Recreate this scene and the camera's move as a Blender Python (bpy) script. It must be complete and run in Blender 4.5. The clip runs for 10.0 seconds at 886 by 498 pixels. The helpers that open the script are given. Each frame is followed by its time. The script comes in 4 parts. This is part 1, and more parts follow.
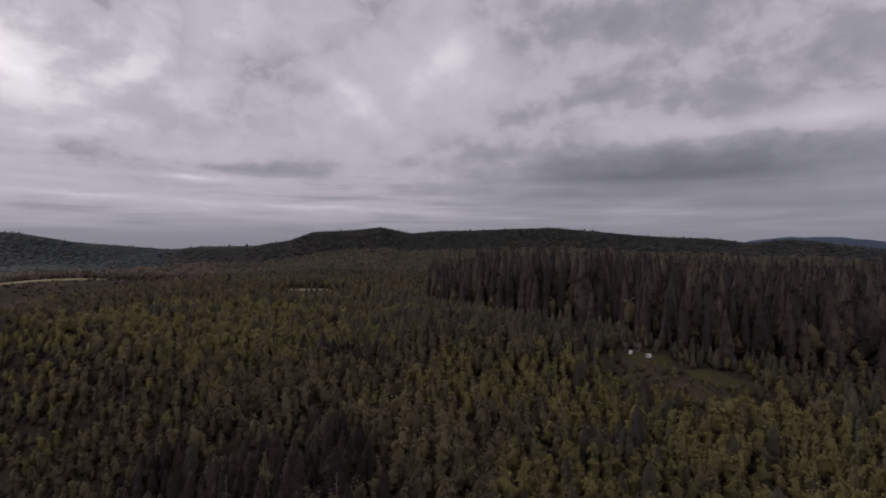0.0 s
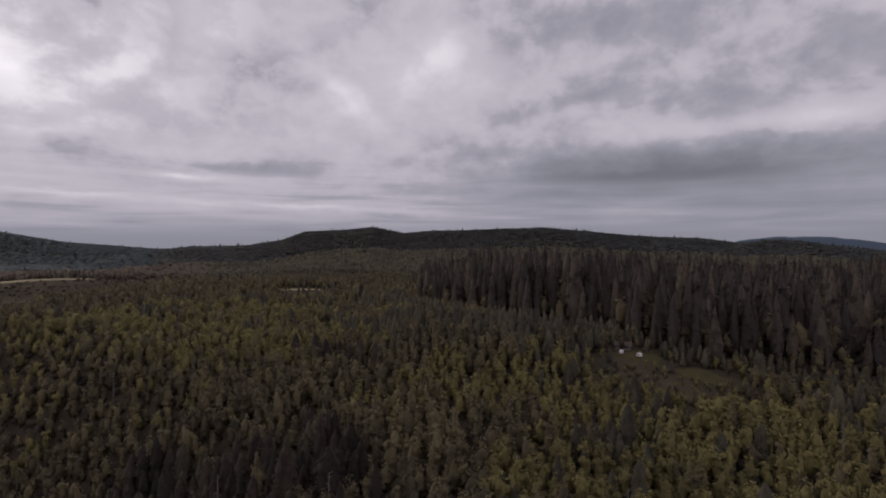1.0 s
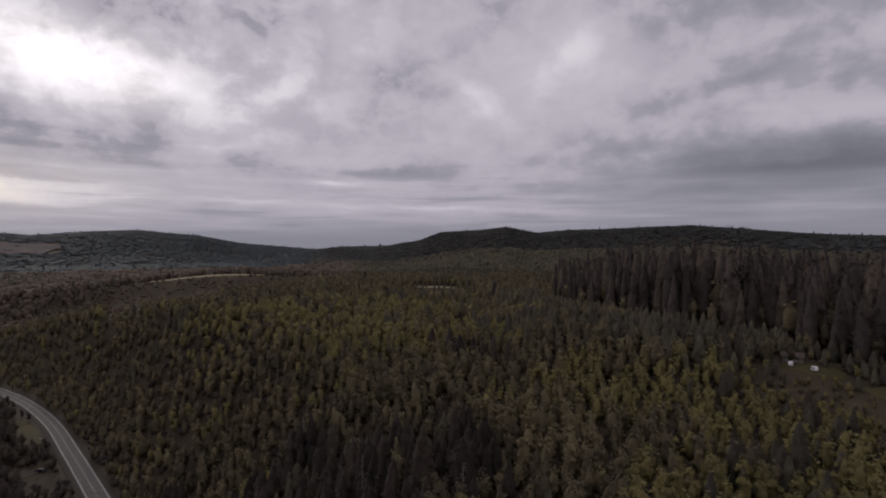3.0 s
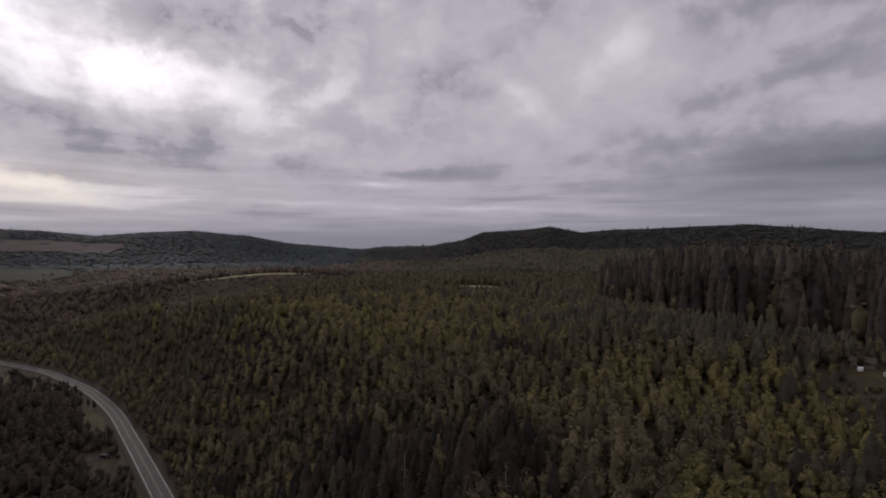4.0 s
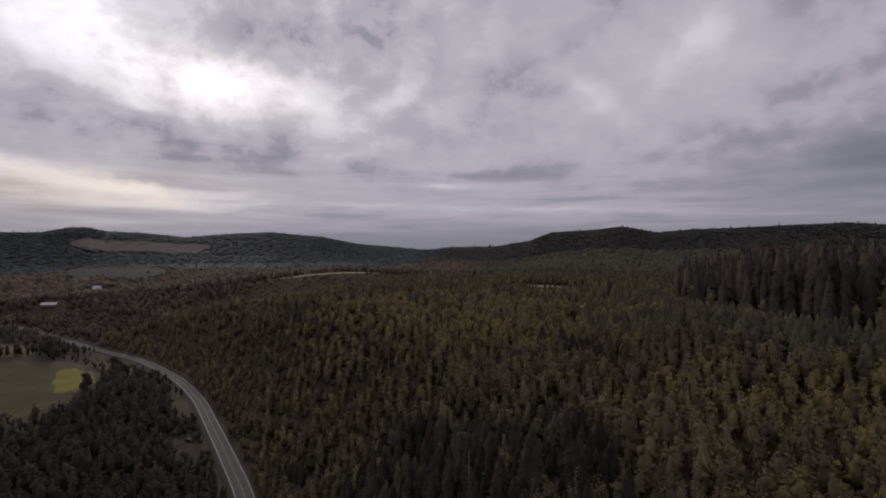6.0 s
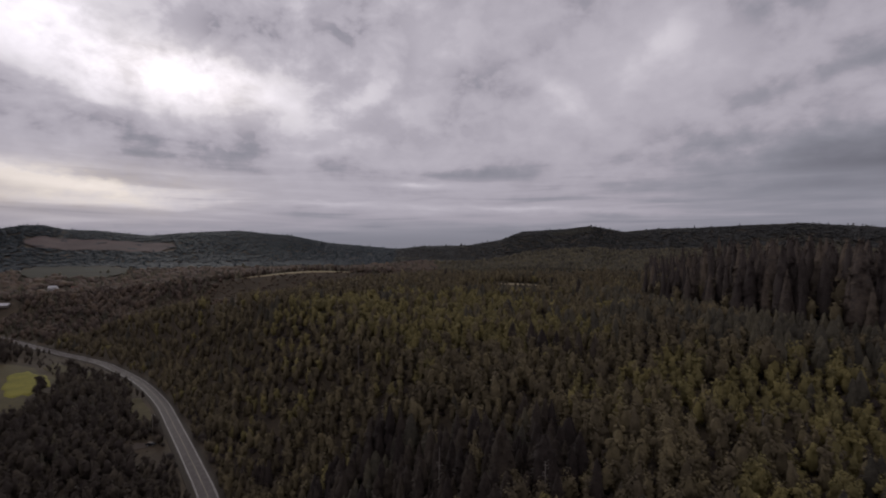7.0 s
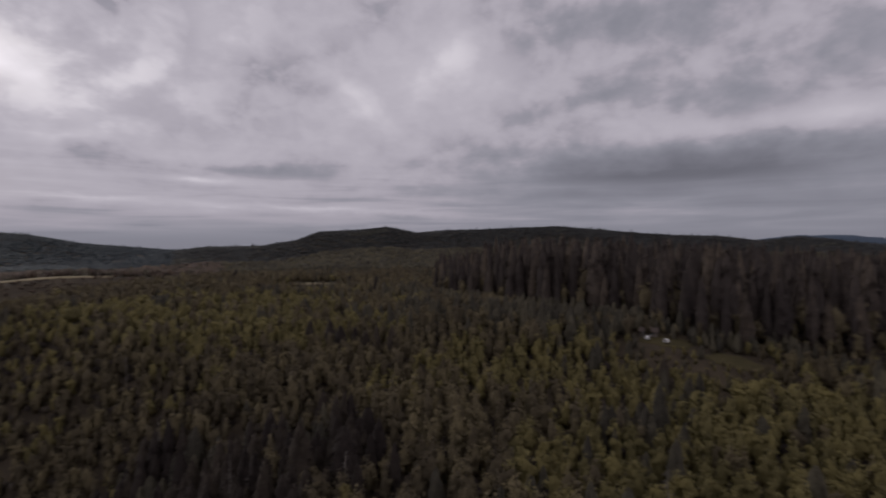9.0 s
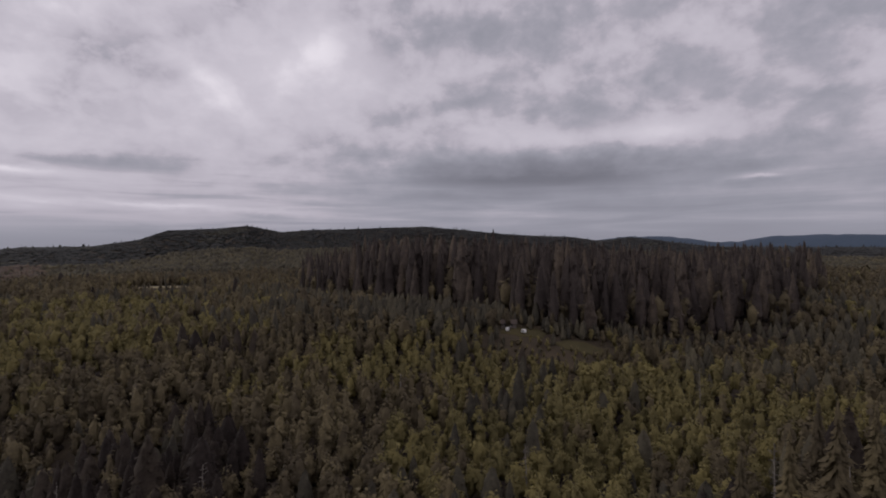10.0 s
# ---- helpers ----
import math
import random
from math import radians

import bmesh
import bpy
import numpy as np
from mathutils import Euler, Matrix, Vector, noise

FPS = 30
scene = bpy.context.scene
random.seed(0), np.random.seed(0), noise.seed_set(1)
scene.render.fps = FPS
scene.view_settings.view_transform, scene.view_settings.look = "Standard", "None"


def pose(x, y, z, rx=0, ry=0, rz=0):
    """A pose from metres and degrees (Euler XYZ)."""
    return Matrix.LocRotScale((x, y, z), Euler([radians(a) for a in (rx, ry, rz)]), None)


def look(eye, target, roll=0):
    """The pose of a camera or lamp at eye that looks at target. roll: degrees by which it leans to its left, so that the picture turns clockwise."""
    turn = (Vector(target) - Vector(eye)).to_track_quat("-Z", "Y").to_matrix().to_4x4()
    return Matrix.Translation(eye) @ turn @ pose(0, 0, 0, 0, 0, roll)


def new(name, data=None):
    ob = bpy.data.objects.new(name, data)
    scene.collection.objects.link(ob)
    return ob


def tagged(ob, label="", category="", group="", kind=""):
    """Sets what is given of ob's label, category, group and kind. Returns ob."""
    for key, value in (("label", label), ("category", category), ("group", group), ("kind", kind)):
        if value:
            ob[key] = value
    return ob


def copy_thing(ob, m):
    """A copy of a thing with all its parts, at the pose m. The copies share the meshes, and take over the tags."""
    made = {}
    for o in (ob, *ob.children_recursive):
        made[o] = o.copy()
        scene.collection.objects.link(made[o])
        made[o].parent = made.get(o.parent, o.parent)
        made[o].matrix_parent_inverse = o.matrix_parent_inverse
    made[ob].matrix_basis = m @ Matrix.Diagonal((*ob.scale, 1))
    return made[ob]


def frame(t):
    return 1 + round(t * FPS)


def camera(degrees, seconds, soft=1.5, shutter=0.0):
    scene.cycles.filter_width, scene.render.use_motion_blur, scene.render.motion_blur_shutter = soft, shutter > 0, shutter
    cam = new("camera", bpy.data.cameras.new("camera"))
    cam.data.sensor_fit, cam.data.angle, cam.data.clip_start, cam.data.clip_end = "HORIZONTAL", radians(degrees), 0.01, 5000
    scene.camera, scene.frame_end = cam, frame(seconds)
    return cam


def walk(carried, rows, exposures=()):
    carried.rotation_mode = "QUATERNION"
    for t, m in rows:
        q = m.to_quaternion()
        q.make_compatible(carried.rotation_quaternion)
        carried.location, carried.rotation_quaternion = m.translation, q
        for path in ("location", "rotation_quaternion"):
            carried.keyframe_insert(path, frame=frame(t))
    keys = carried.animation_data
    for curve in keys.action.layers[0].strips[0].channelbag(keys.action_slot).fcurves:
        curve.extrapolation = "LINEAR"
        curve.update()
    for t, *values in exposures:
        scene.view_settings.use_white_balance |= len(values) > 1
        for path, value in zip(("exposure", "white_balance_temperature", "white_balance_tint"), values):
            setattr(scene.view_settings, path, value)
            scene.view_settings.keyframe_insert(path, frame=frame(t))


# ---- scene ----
cam = camera(82.79, 10.0, soft=1.9, shutter=0.4)
PATH = [
    (0.0, pose(0.66, -2.70, 102.20, 89.75, -0.12, 0.00)),
    (0.5, pose(0.67, -2.82, 102.17, 89.73, -0.12, -0.47)),
    (1.0, pose(0.73, -3.15, 102.26, 89.70, -0.12, -0.86)),
    (1.5, pose(0.58, -3.21, 102.25, 89.70, -0.10, -1.16)),
    (2.0, pose(0.54, -3.40, 102.08, 89.70, -0.04, 2.60)),
    (2.5, pose(0.83, -3.39, 101.67, 89.69, 0.01, 9.91)),
    (2.7, pose(0.78, -3.15, 101.46, 89.70, 0.01, 11.96)),
    (3.8, pose(0.46, -1.83, 100.27, 89.75, -0.01, 18.12)),
    (4.0, pose(0.40, -1.58, 100.05, 89.76, -0.01, 19.07)),
    (4.5, pose(0.33, -0.68, 99.57, 89.79, 0.01, 21.77)),
    (5.0, pose(0.10, 0.35, 98.97, 89.87, 0.05, 24.29)),
    (5.5, pose(-0.30, 1.28, 98.55, 89.90, 0.03, 26.13)),
    (5.7, pose(-0.34, 1.47, 98.36, 89.89, -0.01, 26.75)),
    (6.8, pose(-0.54, 2.53, 97.31, 89.81, -0.07, 24.64)),
    (7.0, pose(-0.58, 2.72, 97.12, 89.80, -0.08, 23.44)),
    (7.5, pose(-0.78, 2.72, 96.78, 89.76, -0.07, 19.56)),
    (8.0, pose(-0.93, 2.79, 96.27, 89.75, -0.06, 14.92)),
    (8.5, pose(-0.84, 2.87, 95.74, 89.80, 0.04, 10.01)),
    (9.0, pose(-0.90, 2.80, 95.18, 89.86, 0.16, 0.64)),
    (9.5, pose(-1.20, 2.39, 94.75, 89.89, 0.22, -10.58)),
    (10.0, pose(-1.29, 2.32, 94.17, 89.85, 0.30, -14.25)),
]
walk(cam, PATH, [(0.0, -0.18), (0.5, -0.13), (1.0, -0.06), (2.0, -0.04), (2.5, -0.12), (4.0, -0.24), (5.5, -0.30), (7.5, -0.28), (8.5, -0.28), (9.0, -0.28), (9.5, -0.12), (10.0, 0.02)])

# ---- light: overcast sky with a bright gap low in the west ----
SUN_AZ, SUN_EL = -50.0, 18.0


class Tree:
    """A small builder for shader nodes."""

    def __init__(self, tree):
        self.t = tree
        tree.nodes.clear()

    def node(self, kind):
        return self.t.nodes.new(kind)

    def link(self, a, b):
        self.t.links.new(a, b)

    def put(self, socket, v):
        if isinstance(v, bpy.types.NodeSocket):
            self.link(v, socket)
        else:
            socket.default_value = v

    def math(self, op, a, b=0.0, c=None, clamp=False):
        n = self.node("ShaderNodeMath")
        n.operation, n.use_clamp = op, clamp
        self.put(n.inputs[0], a)
        self.put(n.inputs[1], b)
        if c is not None:
            self.put(n.inputs[2], c)
        return n.outputs[0]

    def noise(self, vec, scale, detail=4.0, rough=0.55, warp=0.0):
        n = self.node("ShaderNodeTexNoise")
        if vec is not None:
            self.link(vec, n.inputs["Vector"])
        n.inputs["Scale"].default_value = scale
        n.inputs["Detail"].default_value = detail
        n.inputs["Roughness"].default_value = rough
        n.inputs["Distortion"].default_value = warp
        return n.outputs["Fac"]

    def ramp(self, fac, stops):
        n = self.node("ShaderNodeValToRGB")
        self.link(fac, n.inputs[0])
        els = n.color_ramp.elements
        for i, (p, c) in enumerate(stops):
            e = els[i] if i < 2 else els.new(p)
            e.position, e.color = p, (*c, 1)
        return n.outputs[0]

    def mix(self, fac, a, b, blend="MIX"):
        n = self.node("ShaderNodeMix")
        n.data_type, n.blend_type = "RGBA", blend
        self.put(n.inputs[0], fac)
        for sock, v in ((n.inputs[6], a), (n.inputs[7], b)):
            self.put(sock, v if isinstance(v, bpy.types.NodeSocket) else (*v, 1))
        return n.outputs[2]

    def xyz(self, x, y, z):
        n = self.node("ShaderNodeCombineXYZ")
        for i, v in enumerate((x, y, z)):
            self.put(n.inputs[i], v)
        return n.outputs[0]


def make_sky():
    world = bpy.data.worlds.new("overcast_sky")
    scene.world = world
    world.use_nodes = True
    t = Tree(world.node_tree)
    way = t.node("ShaderNodeTexCoord").outputs["Generated"]
    sep = t.node("ShaderNodeSeparateXYZ")
    t.link(way, sep.inputs[0])
    x, y, z = sep.outputs
    up = t.math("MAXIMUM", z, 0.0)
    # the cloud deck lies flat, so it closes up towards the horizon
    k = t.math("DIVIDE", 1.0, t.math("ADD", up, 0.34))
    deck = t.xyz(t.math("MULTIPLY", x, k), t.math("MULTIPLY", y, k), t.math("MULTIPLY", up, 2.0))
    big = t.noise(deck, 2.2, 2.0, 0.45)
    deg = 180 / math.pi
    az0 = t.math("MULTIPLY", t.math("ARCTAN2", x, y), deg)
    el0 = t.math("MULTIPLY", t.math("ARCSINE", z), deg)
    # cells of the deck, flatter towards the horizon
    rise = t.math("MULTIPLY", t.math("POWER", t.math("MAXIMUM", el0, 0.0), 0.72), 2.1)
    cells = t.xyz(az0, t.math("MULTIPLY", rise, 2.0), 0.0)
    mid = t.noise(cells, 0.17, 5.0, 0.56, 0.25)
    fine = t.noise(cells, 0.5, 4.0, 0.58, 0.2)
    # ragged edges of the single clouds
    az = t.math("ADD", az0, t.math("MULTIPLY", t.math("SUBTRACT", mid, 0.5), 3.6))
    el = t.math("ADD", el0, t.math("MULTIPLY", t.math("SUBTRACT", t.math("ADD", t.math("MULTIPLY", mid, 0.7), t.math("MULTIPLY", fine, 0.3)), 0.5), 1.7))

    # the deck breaks into lumps towards the sun
    west = t.math("DIVIDE", 1.0, t.math("ADD", 1.0, t.math("POWER", t.math("MULTIPLY", t.math("ADD", az0, 55.0), 1 / 22), 2.0)))
    torn = t.math("ADD", t.math("MULTIPLY", t.math("SUBTRACT", mid, 0.5), 3.2), t.math("MULTIPLY", t.math("SUBTRACT", fine, 0.5), 2.2))
    torn = t.math("MULTIPLY", torn, t.math("ADD", 0.12, t.math("MULTIPLY", west, 0.9)))

    calm = t.math("MULTIPLY", torn, 0.25)

    def cloud(a, e, w, h, tilt=0.0, rag=torn):
        """One cloud, or one gap, in degrees of bearing and height."""
        du, dv = t.math("SUBTRACT", az, a), t.math("SUBTRACT", el, e)
        c, s = math.cos(radians(tilt)), math.sin(radians(tilt))
        u = t.math("ADD", t.math("MULTIPLY", du, c / w), t.math("MULTIPLY", dv, s / w))
        v = t.math("SUBTRACT", t.math("MULTIPLY", dv, c / h), t.math("MULTIPLY", du, s / h))
        q = t.math("MAXIMUM", t.math("ADD", t.math("ADD", t.math("MULTIPLY", u, u), t.math("MULTIPLY", v, v)), rag), 0.0)
        return t.math("POWER", 2.718, t.math("MULTIPLY", q, -0.75))

    lumps = t.math("ADD", t.math("MULTIPLY", t.math("SUBTRACT", big, 0.5), 0.55), t.math("MULTIPLY", t.math("SUBTRACT", mid, 0.5), 0.72))
    lumps = t.math("ADD", lumps, t.math("MULTIPLY", t.math("SUBTRACT", fine, 0.5), 0.22))
    lumps = t.math("MULTIPLY", lumps, t.math("ADD", 0.40, t.math("MULTIPLY", west, 0.40)))
    lumps = t.math("MULTIPLY", lumps, t.math("MULTIPLY", t.math("ADD", el0, 1.0), 1 / 11, clamp=True))
    light = t.math("ADD", t.math("ADD", 0.50, t.math("MULTIPLY", west, 0.21)), lumps)
    # long flat streaks low down, where the deck is seen edge on
    flat = t.noise(t.xyz(t.math("MULTIPLY", az0, 1 / 15), t.math("MULTIPLY", el0, 0.85), 0.0), 1.0, 4.0, 0.5, 0.5)
    edge_on = t.math("SUBTRACT", 1.0, t.math("MULTIPLY", el0, 1 / 11, clamp=True))
    streak = t.math("MULTIPLY", t.math("SUBTRACT", flat, 0.5), t.math("ADD", 0.6, t.math("MULTIPLY", west, 1.5)))
    light = t.math("ADD", light, t.math("MULTIPLY", streak, edge_on))
    # the deck is made of rounded lumps, clearest in the west
    puff = t.math("MULTIPLY", t.math("SUBTRACT", t.noise(cells, 0.21, 4.0, 0.55, 0.2), 0.42), 5.0, clamp=True)
    high = t.math("MULTIPLY", t.math("SUBTRACT", el0, 6.0), 1 / 7, clamp=True)
    near_gap = t.math("DIVIDE", 1.0, t.math("ADD", 1.0, t.math("POWER", t.math("MULTIPLY", t.math("ADD", az0, 50.0), 1 / 24), 4.0)))
    puffs = t.math("MULTIPLY", t.math("ADD", 0.42, near_gap), t.math("MULTIPLY", high, 0.21))
    light = t.math("ADD", light, t.math("MULTIPLY", t.math("SUBTRACT", puff, 0.45), puffs))
    WEST = [
        (-52.8, 16.5, 7.8, 2.2, -3, 0.40), (-65.0, 21.0, 6.0, 2.4, 0, 0.24), (-54.0, 19.0, 17.0, 8.0, 0, 0.15), (-22.0, 19.0, 22.0, 9.0, 0, 0.09), (-63.5, 19.7, 4.2, 2.3, -10, 0.34), (-59.5, 14.0, 5.0, 0.6, -6, 0.16), (-43.0, 16.2, 4.0, 0.8, -20, 0.2), (-37.0, 10.4, 3.0, 0.6, 8, 0.16), (-32.0, 16.5, 3.0, 1.0, 30, 0.12), (-66.4, 18.2, 2.3, 1.09, -25, 0.28), (-63.4, 14.6, 2.2, 0.9, -5, -0.40), (-54.9, 18.9, 2.4, 0.7, -5, -0.30), (-46.7, 20.9, 5.5, 2.4, 0, -0.14),
        (-63.2, 19.9, 4.1, 0.83, -28, -0.22), (-62.0, 10.6, 9.0, 2.5, -4, -0.14), (-50.0, 9.8, 10.0, 2.5, -7, -0.12), (-45.0, 12.4, 6.0, 1.7, -8, -0.10), (-33.0, 8.6, 9.0, 1.8, 0, -0.05), (-63.6, 6.3, 7.5, 0.85, -9, 0.48), (-60.0, 4.4, 9.0, 0.45, -3, 0.26),
        (-54.5, 5.2, 6.0, 0.70, -5, 0.32), (-39.5, 21.5, 5.2, 3.0, 0, -0.07), (-47.0, 21.9, 2.8, 2.71, 0, -0.10), (-33.1, 22.5, 6.0, 3.84, 0, -0.11),
        (-25.2, 22.4, 2.0, 2.90, 10, 0.08), (-25.4, 6.9, 2.9, 0.26, 0, 0.14), (-36.6, 12.5, 2.6, 1.14, -20, 0.13), (-64.4, 3.3, 4.4, 0.66, 0, -0.13),
        (-40.6, 3.5, 10.9, 0.56, 0, -0.06), (-36.3, 4.7, 5.9, 0.26, -2, 0.12), (-26.5, 7.2, 1.8, 0.23, 0, 0.16),
    ]
    MIDDLE = [
        (-17.1, 18.5, 8.2, 2.67, 32, -0.10), (-10.1, 16.0, 4.2, 1.24, -42, 0.15), (0.7, 21.9, 2.4, 2.29, 0, 0.14), (-3.5, 18.7, 6.0, 2.26, 20, 0.09),
        (-22.2, 8.1, 8.2, 0.7, 2, -0.10), (-11.0, 4.3, 8.4, 0.25, -2, 0.11), (4.2, 17.5, 7.7, 3.21, 0, 0.05), (-16.5, 4.3, 11.3, 0.25, -2, 0.12),
    ]
    EAST = [
        (23.5, 8.3, 12.5, 1.7, 0, -0.20), (24.0, 7.5, 12.0, 0.55, 0, -0.12), (32.0, 5.5, 26.0, 5.0, 0, -0.11), (13.0, 15.3, 4.9, 0.69, 9, -0.09), (30.1, 11.8, 13.0, 0.89, 0, 0.09),
        (38.1, 12.0, 4.0, 1.12, 8, 0.06), (16.7, 23.4, 11.2, 1.98, 0, -0.07), (32.0, 16.0, 6.0, 1.53, 5, -0.06), (39.3, 11.6, 6.3, 0.93, -8, 0.07),
        (46.3, 6.7, 1.9, 0.27, 0, 0.13), (46.7, 7.8, 2.8, 0.54, 8, -0.07), (50.3, 19.1, 7.6, 2.61, 0, -0.05), (50.7, 9.6, 3.8, 1.04, 0, -0.05),
        (13.7, 5.7, 15.2, 0.75, 0, -0.05),
    ]
    for a, e, w, h, tilt, gain in WEST + MIDDLE + EAST:
        light = t.math("ADD", light, t.math("MULTIPLY", cloud(a, e, w, h, tilt, calm if gain < 0 else torn), gain * 1.35))
    # thin cloud is bright and thick cloud dark, with a rather quick change between them
    density = t.node("ShaderNodeFloatCurve")
    t.link(t.math("MULTIPLY", light, 0.5, clamp=True), density.inputs[1])
    curve = density.mapping.curves[0]
    curve.points[0].location, curve.points[1].location = (0.0, 0.17), (1.0, 1.0)
    for px, py in ((0.14, 0.25), (0.22, 0.335), (0.28, 0.455), (0.36, 0.53), (0.5, 0.72)):
        curve.points.new(px, py)
    density.mapping.update()
    light = t.math("ADD", density.outputs[0], t.math("MULTIPLY", cloud(-52.6, 16.7, 7.4, 2.2, -3), t.math("MULTIPLY", t.math("SUBTRACT", mid, 0.36), 3.0, clamp=True)))
    light = t.math("ADD", light, t.math("MULTIPLY", cloud(-63.5, 20.0, 4.2, 2.2, -10), 0.28))
    # the far deck near the horizon is an even blue grey
    low = t.math("DIVIDE", 1.0, t.math("ADD", 1.0, t.math("POWER", t.math("MULTIPLY", t.math("ABSOLUTE", el0), 1 / 2.6), 3.0)))
    far_light = t.math("ADD", 0.255, t.math("MULTIPLY", cloud(-62, 3.0, 14, 3.0), 0.10))
    light = t.math("ADD", t.math("MULTIPLY", light, t.math("SUBTRACT", 1.0, low)), t.math("MULTIPLY", far_light, low))
    # overcast skies are brightest overhead
    crown = t.math("MULTIPLY", t.math("SUBTRACT", el0, 28.0), 1 / 35, clamp=True)
    light = t.math("MULTIPLY", t.math("MAXIMUM", light, 0.08), t.math("ADD", 1.06, t.math("MULTIPLY", crown, 1.0)))
    tint = t.ramp(light, [(0.12, (0.95, 0.95, 1.16)), (0.30, (0.98, 0.97, 1.15)), (0.42, (1.04, 0.97, 1.125)), (0.8, (1.06, 1.0, 1.08))])
    col = t.mix(1.0, tint, t.xyz(light, light, light), "MULTIPLY")
    col = t.mix(t.math("MULTIPLY", cloud(-63, 5.4, 12, 2.2), 0.8, clamp=True), col, t.mix(1.0, col, (1.06, 1.0, 0.84), "MULTIPLY"))
    below = t.math("LESS_THAN", z, -0.02)
    col = t.mix(below, col, (0.03, 0.035, 0.03))
    sky = t.node("ShaderNodeTexSky")
    sky.sky_type, sky.sun_disc = "NISHITA", False
    sky.sun_elevation, sky.sun_rotation = radians(SUN_EL), radians(SUN_AZ)
    a, b = t.node("ShaderNodeBackground"), t.node("ShaderNodeBackground")
    t.link(col, a.inputs[0])
    t.link(sky.outputs[0], b.inputs[0])
    b.inputs[1].default_value = 0.05
    # a little blue sky comes through the gap
    gap = t.math("MULTIPLY", cloud(-51, 17, 8, 2.6, -6), 0.1)
    mix = t.node("ShaderNodeMixShader")
    t.link(gap, mix.inputs[0])
    t.link(a.outputs[0], mix.inputs[1])
    t.link(b.outputs[0], mix.inputs[2])
    t.link(mix.outputs[0], t.node("ShaderNodeOutputWorld").inputs[0])
    return world


make_sky()
sun_data = bpy.data.lights.new("sun", "SUN")
sun_data.energy, sun_data.angle, sun_data.color = 0.6, radians(14), (1.0, 0.95, 0.88)
sun = new("sun", sun_data)
sa, se = radians(SUN_AZ), radians(SUN_EL)
sun.matrix_world = look((0, 0, 400), (-math.sin(sa) * math.cos(se), -math.cos(sa) * math.cos(se), 400 - math.sin(se)))

# ---- materials ----


def material(name):
    m = bpy.data.materials.new(name)
    m.use_nodes = True
    return m, Tree(m.node_tree)


def foliage(name, stops, through_light=0.25):
    """Leaves or needles: the hue runs from tree to tree, with mottling inside each crown."""
    m, t = material(name)
    att = t.node("ShaderNodeAttribute")
    att.attribute_name = "tint"
    at = att.outputs["Fac"]
    rnd = t.node("ShaderNodeObjectInfo").outputs["Random"]
    pos = t.node("ShaderNodeNewGeometry").outputs["Position"]
    v = t.math("FRACT", t.math("ADD", at, rnd))
    v = t.math("ADD", t.math("MULTIPLY", v, 0.5), t.math("MULTIPLY", t.noise(pos, 0.025, 2.0), 0.55))
    v = t.math("ADD", v, t.math("MULTIPLY", t.math("SUBTRACT", t.noise(pos, 0.9, 3.0), 0.5), 0.7), clamp=True)
    col = t.ramp(v, stops)
    grain = t.math("ADD", 0.5, t.math("MULTIPLY", t.noise(pos, 2.2, 5.0, 0.7), 1.0))
    col = t.mix(1.0, col, t.xyz(grain, grain, grain), "MULTIPLY")
    d, tr, mx = t.node("ShaderNodeBsdfPrincipled"), t.node("ShaderNodeBsdfTranslucent"), t.node("ShaderNodeMixShader")
    d.inputs["Roughness"].default_value = 0.75
    d.inputs["Specular IOR Level"].default_value = 0.06
    t.link(col, d.inputs["Base Color"])
    t.link(col, tr.inputs[0])
    mx.inputs[0].default_value = through_light
    t.link(d.outputs[0], mx.inputs[1])
    t.link(tr.outputs[0], mx.inputs[2])
    t.link(mx.outputs[0], t.node("ShaderNodeOutputMaterial").inputs[0])
    return m


def surface(name, stops, scale, rough=0.85, bump=0.3, detail=6.0, fine=8.0):
    """A plain rough surface with variation at two scales and relief."""
    m, t = material(name)
    pos = t.node("ShaderNodeNewGeometry").outputs["Position"]
    a, b = t.noise(pos, scale, detail), t.noise(pos, scale * fine, 4.0)
    v = t.math("ADD", t.math("MULTIPLY", a, 0.7), t.math("MULTIPLY", b, 0.3))
    d = t.node("ShaderNodeBsdfPrincipled")
    t.link(t.ramp(v, stops), d.inputs["Base Color"])
    d.inputs["Roughness"].default_value = rough
    d.inputs["Specular IOR Level"].default_value = 0.4 if rough < 0.7 else 0.08
    bp = t.node("ShaderNodeBump")
    bp.inputs["Strength"].default_value = bump
    t.link(b, bp.inputs["Height"])
    t.link(bp.outputs[0], d.inputs["Normal"])
    t.link(d.outputs[0], t.node("ShaderNodeOutputMaterial").inputs[0])
    return m


M_FIR = foliage("fir_needles", [(0.1, (0.041, 0.034, 0.032)), (0.55, (0.068, 0.055, 0.049)), (0.95, (0.138, 0.108, 0.078))])
M_YOUNG = foliage("young_conifer_needles", [(0.1, (0.021, 0.0165, 0.0158)), (0.5, (0.036, 0.0285, 0.025)), (0.9, (0.066, 0.053, 0.040))])
M_OLIVE = foliage("olive_conifer_needles", [(0.1, (0.042, 0.038, 0.032)), (0.5, (0.074, 0.066, 0.049)), (0.9, (0.122, 0.106, 0.070))])
# darker copy of the autumn leaves: lens falloff and weak light put into the colour
M_DIMMEDLEAF = foliage("dimmed_autumn_leaves", [(0.1, (0.034, 0.027, 0.024)), (0.5, (0.052, 0.042, 0.035)), (0.9, (0.080, 0.065, 0.047))])
M_RUSSET = foliage("russet_brush", [(0.1, (0.088, 0.063, 0.052)), (0.5, (0.128, 0.092, 0.072)), (0.9, (0.172, 0.128, 0.092))])
